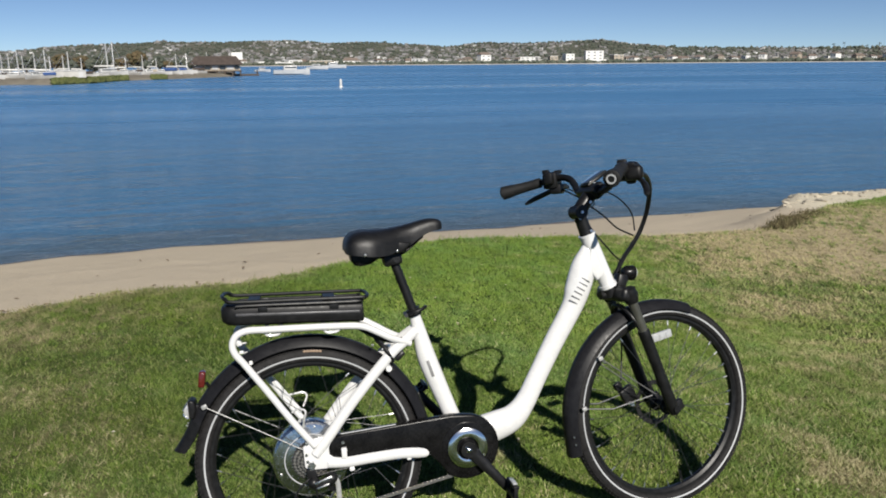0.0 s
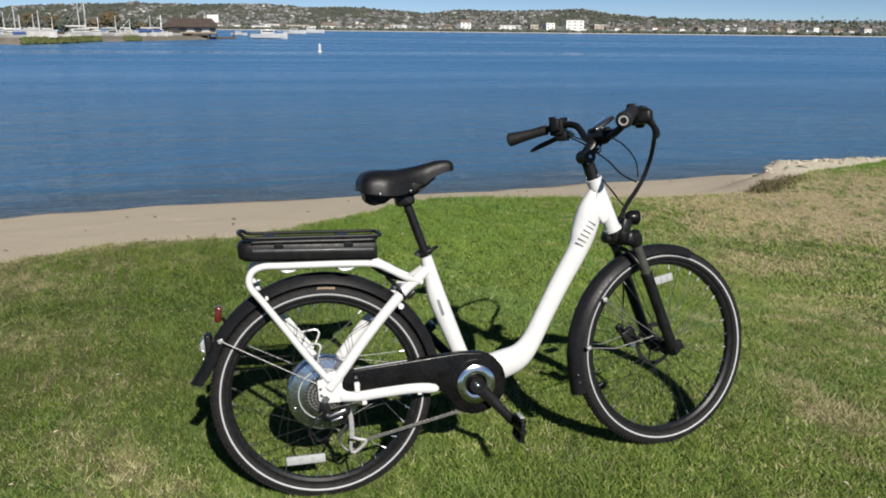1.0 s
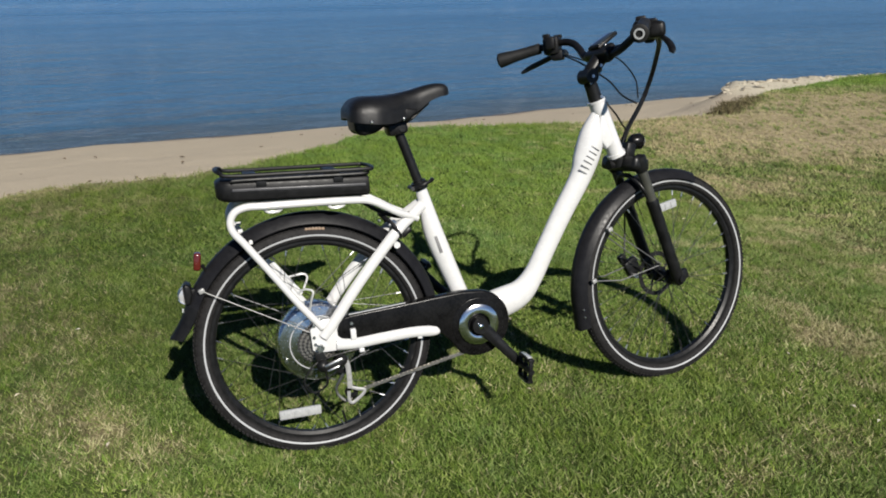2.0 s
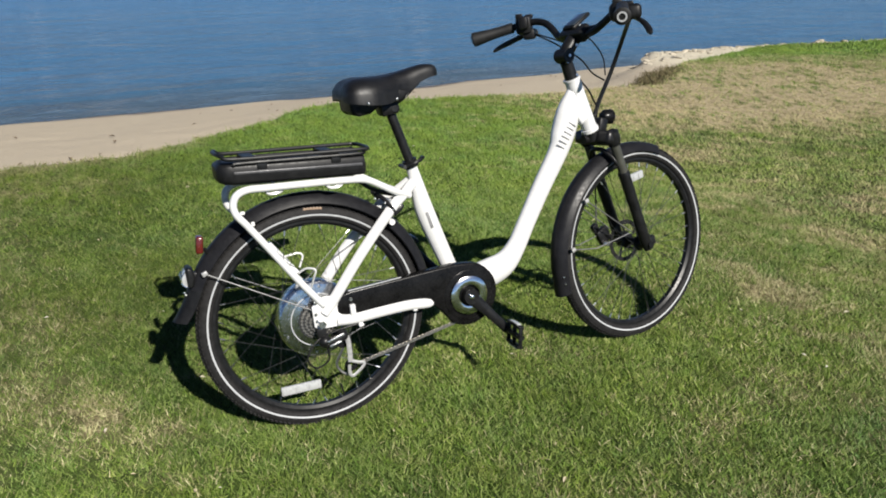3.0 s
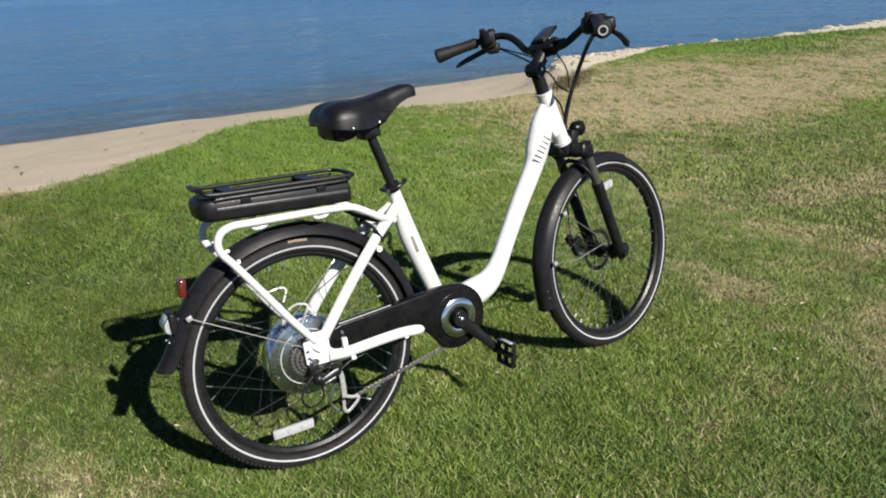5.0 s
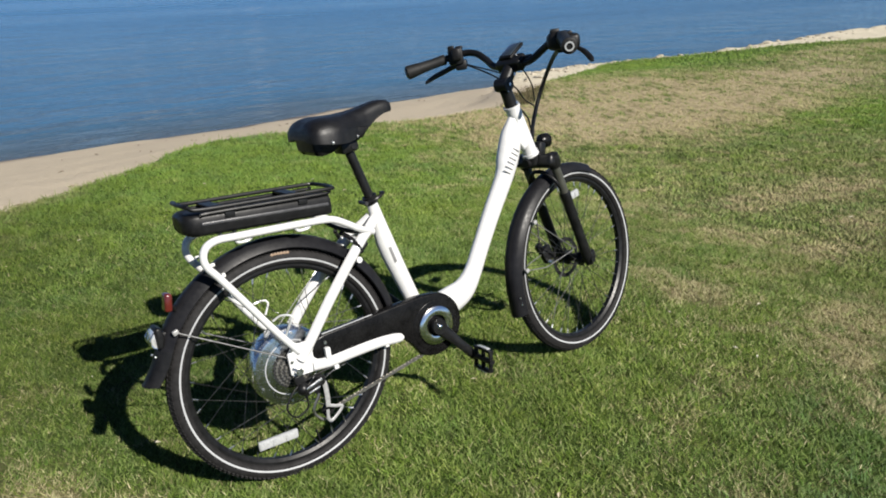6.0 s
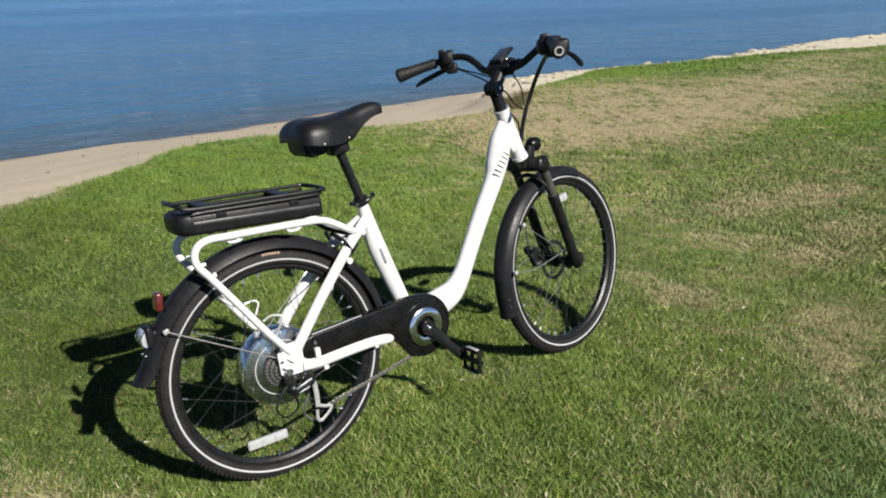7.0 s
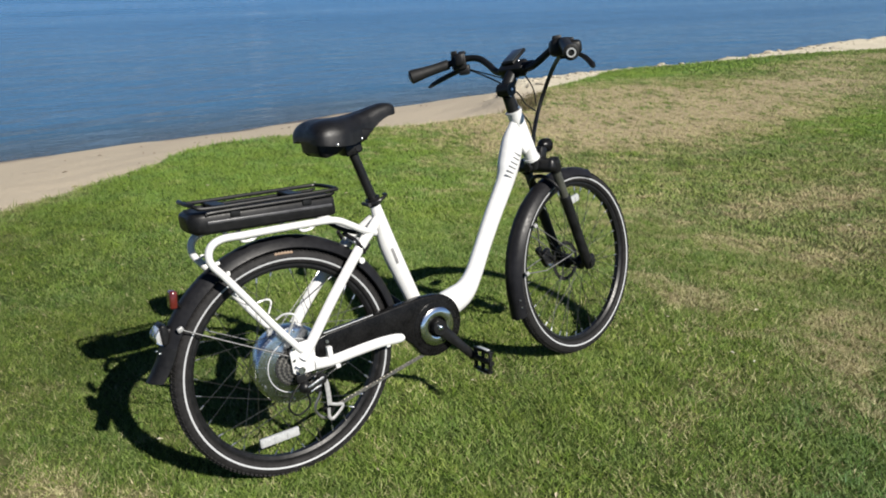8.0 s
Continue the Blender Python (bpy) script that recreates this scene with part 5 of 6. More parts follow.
# head lamp
lamp = holder("head_lamp", "round black head lamp")
bm = bmesh.new()
lathe(bm, [(0.004, -0.026), (0.016, -0.024), (0.0245, -0.012), (0.027, 0.010), (0.027, 0.017), (0.0235, 0.019), (0.004, 0.019)], (0, 0, 0), 28)
bmesh.ops.transform(bm, matrix=pose(1.037, 0.434, -0.004, 0, 90, -8) @ Matrix.Scale(0.9, 4), verts=bm.verts)
turned("housing", bm, BLACK_GLOSS, lamp)
bm = bmesh.new()
lathe(bm, [(0.001, 0.020), (0.022, 0.0195), (0.022, 0.0225), (0.012, 0.0255), (0.001, 0.0262)], (0, 0, 0), 28)
bmesh.ops.transform(bm, matrix=pose(1.037, 0.434, -0.004, 0, 90, -8) @ Matrix.Scale(0.9, 4), verts=bm.verts)
turned("lens", bm, CLEAR_REFLECTOR, lamp, "clear lamp lens")
bm = bmesh.new()
tube(bm, spline([(0.996, 0.392, 0), (1.010, 0.402, 0), (1.026, 0.412, 0)], 4), 0.007, 8)
turned("bracket", bm, BLACK_METAL, lamp)

# stem, handlebar and what is on it
bm = bmesh.new()
tube(bm, [(0.8985, 0.566, 0), (0.8935, 0.582, 0), (0.884, 0.612, 0), (0.880, 0.622, 0)], [0.0215, 0.0205, 0.0195, 0.0195], 18)
disc(bm, (0.874, 0.640, 0), 0.0215, -0.024, 0.024, 20)
tube(bm, [(0.872, 0.636, 0), (0.900, 0.668, 0), (0.921, 0.690, 0)], [0.0225, 0.0225, 0.0225], 14)
disc(bm, (0.925, 0.694, 0), 0.0205, -0.026, 0.026, 20)
stem = turned("stem", bm, BLACK_METAL, label="black adjustable stem")
for u, v, w in ((0.874, 0.640, 0.026), (0.868, 0.622, 0.021), (0.908, 0.668, 0.0215), (0.903, 0.580, 0.0185), (0.926, 0.694, 0.0275)):
    bm = bmesh.new()
    disc(bm, (u, v, w), 0.0048, -0.003, 0.002, 10)
    turned("bolt", bm, STEEL, stem)


def bar_line(s):
    if s < 0:
        return [(0.925, 0.694, 0.0), (0.925, 0.695, -0.045), (0.929, 0.702, -0.080), (0.942, 0.728, -0.122), (0.946, 0.750, -0.160), (0.936, 0.759, -0.200), (0.910, 0.754, -0.243), (0.846, 0.740, -0.290), (0.790, 0.728, -0.330)]
    return [(0.925, 0.694, 0.0), (0.925, 0.695, 0.045 * s), (0.929, 0.702, 0.080 * s), (0.942, 0.728, 0.122 * s), (0.944, 0.750, 0.160 * s), (0.926, 0.760, 0.196 * s), (0.898, 0.756, 0.231 * s), (0.840, 0.739, 0.285 * s), (0.792, 0.725, 0.331 * s)]


bm = bmesh.new()
tube(bm, spline(bar_line(-1)[::-1][:-1] + bar_line(1), 5), 0.0112, 14)
bar = turned("handlebar", bm, BLACK_METAL, label="swept-back black handlebar")
for s in (1, -1):
    a, b = (Vector((0.888, 0.753, 0.240)), Vector((0.790, 0.7220, 0.332))) if s > 0 else (Vector((0.893, 0.750, -0.258)), Vector((0.779, 0.7265, -0.337)))
    grip = turned("grip", tube(bmesh.new(), [a.lerp(b, t) for t in (0, 0.02, 0.3, 0.6, 0.9, 0.98, 1.0)], [0.0150, 0.0172, 0.0168, 0.0188, 0.0232, 0.0232, 0.0180], 18), GRIP_RUBBER, bar, "black rubber grip")
    bm = bmesh.new()
    way = (b - a).normalized()
    lathe(bm, [(0.0092, 0.0), (0.0135, 0.0), (0.0135, 0.0022), (0.0092, 0.0022)], (0, 0, 0), 24)
    bmesh.ops.transform(bm, matrix=Matrix.Translation(b + way * 0.001) @ way.to_track_quat("Z", "Y").to_matrix().to_4x4(), verts=bm.verts)
    turned("end_ring", bm, STRIPE, grip, "pale ring on the grip end")
    # brake lever with its clamp
    bm = bmesh.new()
    c = Vector((0.906, 0.755, 0.220)) if s > 0 else Vector((0.912, 0.752, -0.238))
    ball(bm, c + Vector((0.012, -0.006, 0)), 0.021, (1.15, 0.95, 1.0))
    if s < 0:
        thick = [0.0135] * 8 + [0.0120] * 10 + [0.0105] * 3 + [0.0095, 0.0085, 0.0070, 0.0045]
        way = [c + Vector(q) for q in ((0.026, -0.016, 0.0), (0.034, -0.026, -0.022), (0.018, -0.040, -0.066), (-0.014, -0.056, -0.100), (-0.042, -0.070, -0.112))]
    else:
        thick = [0.0080] * 6 + [0.0085] * 6 + [0.0095] * 10 + [0.0085, 0.0070, 0.0045]
        way = [c + Vector(q) for q in ((0.022, -0.024, -0.004), (0.030, -0.036, 0.024), (0.024, -0.050, 0.054), (0.011, -0.067, 0.082), (-0.006, -0.084, 0.105))]
    tube(bm, spline(way, 6), thick, 10, (0, 1, 0), 0.75)
    lever = turned("brake_lever", bm, BLACK_METAL, bar, "black brake lever")
    # switch boxes beside the grip
    bm = bmesh.new()
    turn = Matrix.Translation(Vector((0.938, 0.744, 0.188)) if s > 0 else Vector((0.924, 0.753, -0.238))) @ Matrix.Rotation(radians(47 * s), 4, "Y")
    if s > 0:
        block(bm, (0.060, 0.054, 0.072), turn @ pose(0, 0.0, 0), 0.018, 4)
        block(bm, (0.026, 0.028, 0.030), turn @ pose(0.016, -0.021, 0.006, 0, 0, 25), 0.008)
        block(bm, (0.020, 0.016, 0.028), turn @ pose(-0.010, 0.028, -0.012), 0.005)
        block(bm, (0.044, 0.042, 0.050), pose(0.922, 0.737, 0.243, 0, 47, 0), 0.013, 3)
        block(bm, (0.022, 0.012, 0.022), pose(0.916, 0.760, 0.240, 0, 47, 12), 0.004)
    else:
        block(bm, (0.050, 0.056, 0.064), turn, 0.009)
        block(bm, (0.022, 0.014, 0.024), turn @ pose(-0.012, 0.030, 0.022), 0.004)
        block(bm, (0.030, 0.040, 0.030), turn @ pose(0.004, 0.006, 0.042), 0.008)
        block(bm, (0.026, 0.012, 0.020), turn @ pose(0.014, 0.028, -0.024), 0.004)
        tube(bm, [turn @ Vector((0.020, -0.028, -0.040)), turn @ Vector((0.030, -0.024, -0.074))], [0.008, 0.006], 10)
        block(bm, (0.040, 0.034, 0.048), turn @ pose(0.014, -0.030, -0.004), 0.008)
        block(bm, (0.022, 0.018, 0.060), turn @ pose(0.024, -0.022, -0.030), 0.005)
    pod = turned("switch_pod", bm, BLACK_PLASTIC, bar, "black shifter and switch pod")
    bm = bmesh.new()
    ball(bm, turn @ Vector((-0.018, 0.010, 0.012)), 0.0045, n=8)
    turned("button", bm, STEEL, pod)
bm = bmesh.new()
block(bm, (0.050, 0.042, 0.104), pose(0.928, 0.701, 0, 0, 0, 35), 0.011, 3)
block(bm, (0.030, 0.020, 0.030), pose(0.944, 0.708, 0.052, 0, 0, 20), 0.006)
bar_clamp = turned("bar_clamp", bm, BLACK_METAL, bar, "black handlebar clamp")
for w in (0.024, -0.024):
    bm = bmesh.new()
    ball(bm, (0.926, 0.7245, w), 0.0045, n=8)
    turned("bolt", bm, STEEL, bar_clamp)
# display
disp = holder("display", "tilted black handlebar display")
bm = bmesh.new()
face = pose(0.946, 0.738, -0.012, 0, 0, 30) @ pose(0, 0, 0, 90)
block(bm, (0.082, 0.054, 0.012), face, 0.005)
turned("case", bm, BLACK_PLASTIC, disp)
bm = bmesh.new()
block(bm, (0.066, 0.044, 0.003), face @ pose(0, 0, -0.0065), 0.001)
turned("screen", bm, SCREEN, disp, "dark glossy screen")
bm = bmesh.new()
tube(bm, [(0.926, 0.706, -0.012), (0.938, 0.728, -0.012)], 0.008, 8)
turned("mount", bm, BLACK_PLASTIC, disp)


# cables
def cable(pts, r):
    turned("cable", tube(bmesh.new(), spline(pts, 7), r, 8), BLACK_PLASTIC, bike, "black cable")


cable([(0.950, 0.728, 0.180), (1.020, 0.735, 0.140), (1.095, 0.718, 0.060), (1.150, 0.684, -0.015), (1.180, 0.624, -0.080), (1.166, 0.558, -0.108), (1.121, 0.514, -0.095), (1.070, 0.482, -0.068), (1.030, 0.450, -0.045), (1.005, 0.400, -0.035)], 0.0074)
cable([(0.950, 0.722, 0.170), (1.030, 0.722, 0.120), (1.120, 0.695, 0.020), (1.170, 0.624, -0.074), (1.158, 0.558, -0.104), (1.060, 0.478, -0.06), (0.998, 0.420, -0.045)], 0.0030)
cable([(0.930, 0.735, -0.235), (0.975, 0.690, -0.170), (0.984, 0.654, -0.105), (1.000, 0.620, -0.060), (1.060, 0.575, -0.080), (1.130, 0.545, -0.100)], 0.0028)
cable([(0.955, 0.700, -0.030), (1.020, 0.694, -0.058), (1.080, 0.668, -0.082), (1.130, 0.619, -0.097), (1.140, 0.560, -0.102)], 0.0024)
cable([(0.900, 0.625, -0.010), (0.926, 0.575, -0.006), (0.962, 0.524, 0.004), (1.010, 0.490, -0.03), (1.050, 0.468, -0.058)], 0.0028)
cable([(0.940, 0.738, -0.245), (0.990, 0.716, -0.236), (0.998, 0.690, -0.160), (0.970, 0.664, -0.060), (0.935, 0.650, -0.020)], 0.0024)
cable([(1.010, 0.400, -0.05), (1.040, 0.300, -0.078), (1.035, 0.180, -0.080), (1.010, 0.080, -0.062)], 0.0028)
fixed("cable", tube(bmesh.new(), spline([(0.170, 0.372, 0.03), (0.205, 0.345, 0.034), (0.260, 0.320, 0.034), (0.300, 0.322, 0.024)], 6), 0.006, 8), BLACK_PLASTIC, label="black cable")
# small black rear brake behind the seat stays
bm = bmesh.new()
block(bm, (0.034, 0.016, 0.044), pose(0.285, 0.268, 0, 0, 0, 40), 0.006)
for s in (1, -1):
    tube(bm, spline([(0.262, 0.262, 0.045 * s), (0.25, 0.285, 0.05 * s), (0.235, 0.31, 0.04 * s), (0.22, 0.325, 0.015 * s)], 4), 0.0065, 8)
rear_brake = fixed("rear_brake", bm, BLACK_METAL, label="black rim brake on the seat stays")
for u, v in ((0.232, 0.302), (0.253, 0.278), (0.205, 0.318)):
    bm = bmesh.new()
    ball(bm, (u, v, 0.052), 0.0045, n=8)
    fixed("bolt", bm, STEEL, rear_brake)


# ---- the far side of the bay ----
def bearing(degrees, distance, z=0.0):
    """A place by its bearing, clockwise from +y, and its distance."""
    a = radians(degrees)
    return Vector((distance * math.sin(a), distance * math.cos(a), z))


RIDGE = ([-60, -40, -19.5, -16.6, -14.9, -13.2, -11.5, -7.9, -4.1, -0.5, 3, 5, 8, 11, 15, 19, 22, 24, 28, 34, 37, 41, 60], [17, 17, 18, 24.5, 29, 32.5, 33.5, 34, 36.5, 37, 34, 36, 32, 28, 31, 34, 35, 30, 21, 18, 18, 18, 14])
SHORE_R = 1170


def hill_height(b, r):
    top = np.interp(b, *RIDGE) / 1349 * 2700
    rise = smooth_step(SHORE_R + 30, 2650, r)
    rolls = 1 + 0.20 * wobble(b, r * 0.004, 0.5, 41) * (1 - smooth_step(2300, 2700, r)) + 0.015 * wobble(b, r * 0.004, 2.2, 42)
    return -1.5 + 2.6 * smooth_step(SHORE_R - 15, SHORE_R + 20, r) + (top - 1) * rise * rolls


def make_hills():
    bs, rs = np.linspace(-50, 62, 420), np.concatenate([np.linspace(1140, 1230, 8), np.linspace(1260, 2700, 40), np.linspace(2760, 3400, 6)])
    gb, gr = np.meshgrid(bs, rs)
    z = hill_height(gb, gr) * np.where(gr > 2700, 1 - 0.2 * (gr - 2700) / 700, 1)
    a = np.radians(gb)
    n, k = len(bs), len(rs)
    i = (np.arange(k - 1)[:, None] * n + np.arange(n - 1)[None]).ravel()
    me = mesh_from_arrays("hills", np.stack([gr * np.sin(a), gr * np.cos(a), z], -1).reshape(-1, 3), np.stack([i, i + n, i + n + 1, i + 1], 1).ravel(), 4)
    me.polygons.foreach_set("use_smooth", [True] * len(me.polygons))
    me.materials.append(HILL_MAT)
    return tagged(new("backdrop_hills", me), "low scrubby hills across the bay covered with houses", "hills", kind="structure")


def make_far_houses():
    rng = np.random.RandomState(17)
    verts, faces = [], []
    for k in range(3600):
        b, q = rng.uniform(-24, 46), rng.uniform(0, 1)
        r = 1240 + 1420 * q**1.6
        if wobble(np.array(b), np.array(r * 0.004), 0.7, 44) < -0.35 + 0.9 * max(0.0, q - 0.72):
            continue
        c = bearing(b, r, float(hill_height(np.array(b), np.array(r))))
        w, dpt, h = rng.uniform(4, 10), rng.uniform(6, 9), rng.uniform(2.0, 3.8)
        turn = radians(-b + rng.uniform(-35, 35))
        ex, ey = Vector((math.cos(turn), math.sin(turn), 0)) * w / 2, Vector((-math.sin(turn), math.cos(turn), 0)) * dpt / 2
        o = len(verts)
        for z in (-2, h):
            verts += [c - ex - ey + Vector((0, 0, z)), c + ex - ey + Vector((0, 0, z)), c + ex + ey + Vector((0, 0, z)), c - ex + ey + Vector((0, 0, z))]
        ridge = h + rng.uniform(0.3, 1.5)
        verts += [c - ex * 0.9 + Vector((0, 0, ridge)), c + ex * 0.9 + Vector((0, 0, ridge))]
        faces += [(o, o + 1, o + 5, o + 4), (o + 1, o + 2, o + 6, o + 5), (o + 2, o + 3, o + 7, o + 6), (o + 3, o, o + 4, o + 7), (o + 4, o + 5, o + 9, o + 8), (o + 6, o + 7, o + 8, o + 9), (o + 5, o + 6, o + 9), (o + 7, o + 4, o + 8)]
    me = bpy.data.meshes.new("far_houses")
    me.from_pydata([tuple(v) for v in verts], [], faces)
    me.materials.append(HOUSE_MAT)
    return tagged(new("far_houses", me), "many small pale houses spread over the far hillside", "houses", kind="stuff")


def clump_arrays(rng, places):
    """Uneven low crowns joined from jittered twenty-sided balls."""
    base = bmesh.new()
    bmesh.ops.create_icosphere(base, subdivisions=1, radius=1)
    v0 = np.array([v.co for v in base.verts])
    f0 = np.array([[v.index for v in f.verts] for f in base.faces])
    base.free()
    verts, faces = [], []
    for n, (c, s) in enumerate(places):
        v = v0 * (1 + rng.uniform(-0.35, 0.35, (len(v0), 1))) * np.array(s) + np.array(c)
        verts.append(v)
        faces.append(f0 + n * len(v0))
    return np.concatenate(verts), np.concatenate(faces).ravel()


def make_far_trees():
    rng, places = np.random.RandomState(23), []
    for k in range(7600):
        b = rng.uniform(-24, 46)
        r = rng.uniform(1176, 1300) if k < 1500 else 1250 + 1440 * rng.uniform(0, 1) ** 1.2
        s = rng.uniform(1.6, 3.8)
        c = bearing(b, r, float(hill_height(np.array(b), np.array(r))) + s * 0.4)
        places.append((c, (s * rng.uniform(0.9, 1.8), s * rng.uniform(0.9, 1.8), s * rng.uniform(0.6, 0.95))))
    for k in range(900):
        b = rng.uniform(-4, 46)
        s = rng.uniform(1.6, 3.6)
        places.append((bearing(b, rng.uniform(1172, 1178), 1.0 + s * 0.4), (s * rng.uniform(1, 2.2), s, s * rng.uniform(0.6, 1.1))))
    # taller trees along the low eastern skyline
    for k in range(150):
        b = rng.uniform(27, 46)
        r = rng.uniform(2550, 2690)
        s = rng.uniform(3, 6)
        places.append((bearing(b, r, float(hill_height(np.array(b), np.array(r))) + s * 0.5), (s * 1.2, s * 1.2, s)))
    v, f = clump_arrays(rng, places)
    me = mesh_from_arrays("far_trees", v, f, 3)
    me.materials.append(TREE_MAT)
    return tagged(new("far_trees", me), "dark green trees scattered among the far houses", "trees", kind="stuff")


def make_far_beach():
    bs = np.linspace(-24, 50, 200)
    rs = np.array([1149.0, 1152, 1160, 1168, 1175])
    gb, gr = np.meshgrid(bs, rs)
    a = np.radians(gb)
    z = np.interp(gr, [1149, 1152, 1175], [-1.5, -0.5, 0.5]) + 0 * gb
    n = len(bs)
    i = (np.arange(len(rs) - 1)[:, None] * n + np.arange(n - 1)[None]).ravel()
    me = mesh_from_arrays("far_beach", np.stack([gr * np.sin(a), gr * np.cos(a), z], -1).reshape(-1, 3), np.stack([i, i + n, i + n + 1, i + 1], 1).ravel(), 4)
    me.materials.append(FAR_SAND)
    return tagged(new("backdrop_beach", me), "thin pale strip of sand on the far shore", "beach", kind="structure")


FAR_SAND = worn("far_pale_sand", (0.50, 0.47, 0.42), 0.95, amount=0.15, scale=0.05, bump=0.0, spec=0.1)


def waterfront_building(b, width, height, wall, roof, storeys=2, r=1186.0):
    """A house or block on the far waterfront: walls, roof, and window openings facing the bay."""
    house = empty("waterfront_building", Matrix.Translation(bearing(b, r, 0.6)) @ Matrix.Rotation(radians(-b + 35 * math.sin(b * 7.3)), 4, "Z"),
                  {"pale": "white low-rise building on the far shore", "tan": "tan stucco building on the far shore"}[wall], "building", "far waterfront")
    bm = bmesh.new()
    block(bm, (width, 12, height), pose(0, 0, height / 2))
    part("wall", bm, PALE_WALL if wall == "pale" else TAN_WALL, house, smooth=False)
    bm = bmesh.new()
    if roof == "flat":
        block(bm, (width + 0.6, 12.6, 0.5), pose(0, 0, height + 0.25))
    else:
        h = width * 0.14 + 1.2
        vs = [bm.verts.new(p) for p in ((-width / 2 - 0.5, -6.6, height), (width / 2 + 0.5, -6.6, height), (width / 2 + 0.5, 6.6, height), (-width / 2 - 0.5, 6.6, height), (-width / 2 + 1, 0, height + h), (width / 2 - 1, 0, height + h))]
        for f in ((0, 1, 5, 4), (2, 3, 4, 5), (1, 2, 5), (3, 0, 4), (3, 2, 1, 0)):
            bm.faces.new([vs[i] for i in f])
    part("roof", bm, PALE_WALL if roof == "flat" else RED_ROOF, house, smooth=False)
    for s in range(storeys):
        z = height * (s + 0.5) / storeys
        n = max(2, int(width / 7))
        for k in range(n):
            bm = bmesh.new()
            block(bm, (width / n * 0.42, 0.3, height / storeys * 0.34), pose((k + 0.5) * width / n - width / 2, -6.05, z))
            part("window", bm, FAR_GLASS, house, smooth=False)
    return house


make_hills()
make_far_beach()
make_far_houses()
make_far_trees()
for row in ((0.2, 24, 7, "pale", "flat", 2), (2.2, 34, 6, "tan", "flat", 2), (4.3, 22, 6, "pale", "pitched", 2), (6.3, 10, 6, "pale", "pitched", 2), (7.1, 9, 6, "pale", "pitched", 2),
            (9.3, 21, 8, "pale", "flat", 2), (12.8, 12, 7, "tan", "pitched", 2), (14.0, 18, 13, "pale", "pitched", 3), (15.6, 10, 6, "pale", "pitched", 2), (17.2, 22, 9, "pale", "flat", 3),
            (19.0, 12, 10, "tan", "flat", 2), (20.1, 14, 13, "pale", "flat", 3), (21.9, 26, 17, "pale", "flat", 4), (23.5, 16, 11, "tan", "flat", 3), (24.7, 11, 7, "pale", "pitched", 2),
            (25.6, 9, 6, "tan", "pitched", 2), (26.4, 12, 7, "tan", "pitched", 2), (27.3, 10, 8, "pale", "pitched", 2), (28.3, 8, 5, "pale", "flat", 2), (29.1, 12, 7, "pale", "pitched", 2), (30.4, 9, 8, "tan", "pitched", 2), (31.3, 8, 6, "pale", "pitched", 2),
            (32.1, 7, 8, "pale", "flat", 2), (33.2, 8, 10, "pale", "pitched", 2), (34.0, 7, 6, "tan", "flat", 2), (35.2, 13, 10, "tan", "pitched", 2), (36.2, 10, 7, "pale", "pitched", 2), (37.6, 8, 10, "pale", "pitched", 2),
            (38.9, 12, 7, "tan", "pitched", 2), (39.7, 7, 6, "pale", "pitched", 2), (40.6, 9, 9, "pale", "pitched", 2)):
    waterfront_building(*row)
lot = random.Random(61)
for k in range(34):
    waterfront_building(-3.4 + 1.31 * k + lot.uniform(-0.35, 0.35), lot.uniform(8, 17), lot.uniform(4.0, 6.5), "tan" if k % 5 == 3 else "pale", "pitched" if k % 3 == 0 else "flat", 1, lot.uniform(1196, 1215))


def make_palm(b, r, height):
    z = float(hill_height(np.array(b), np.array(r)))
    palm = empty("palm_tree", Matrix.Translation(bearing(b, r, z - 1)), "tall thin palm tree on the far shore", "palm", "far palms")
    rng = np.random.RandomState(int(b * 100))
    bm = bmesh.new()
    tube(bm, [(0, 0, 0), (0.3, 0, height * 0.5), (0.2, 0, height)], [0.5, 0.38, 0.3], 7)
    part("trunk", bm, BARK_MAT, palm)
    bm = bmesh.new()
    for k in range(16):
        a, droop = rng.uniform(0, 6.28), rng.uniform(-0.2, 1.0)
        d, up = Vector((math.cos(a), math.sin(a), 0)), Vector((0, 0, 1))
        p = Vector((0.2, 0, height))
        tube(bm, [p, p + d * 1.4 + up * (1.0 - droop), p + d * 2.8 + up * (0.6 - 2.4 * droop)], [0.2, 0.5, 0.1], 5, (0, 0, 1), 0.3)
    part("crown", bm, TREE_MAT, palm)


for b, r, h in ((26.9, 1400, 22), (27.9, 1420, 20), (35.6, 1300, 21), (37.4, 1320, 24), (38.0, 1500, 26), (39.3, 1350, 22), (40.0, 1360, 25), (40.8, 1340, 22)):
    make_palm(b, r, h)


# ---- the marina point ----
def nearer(b):
    """The marina shore comes closer towards the west."""
    return float(np.interp(b, (-42, -18, -16, -13.5, -11.7, -8.1, -4.3), (0.50, 0.585, 0.555, 0.59, 0.665, 0.72, 0.84)))


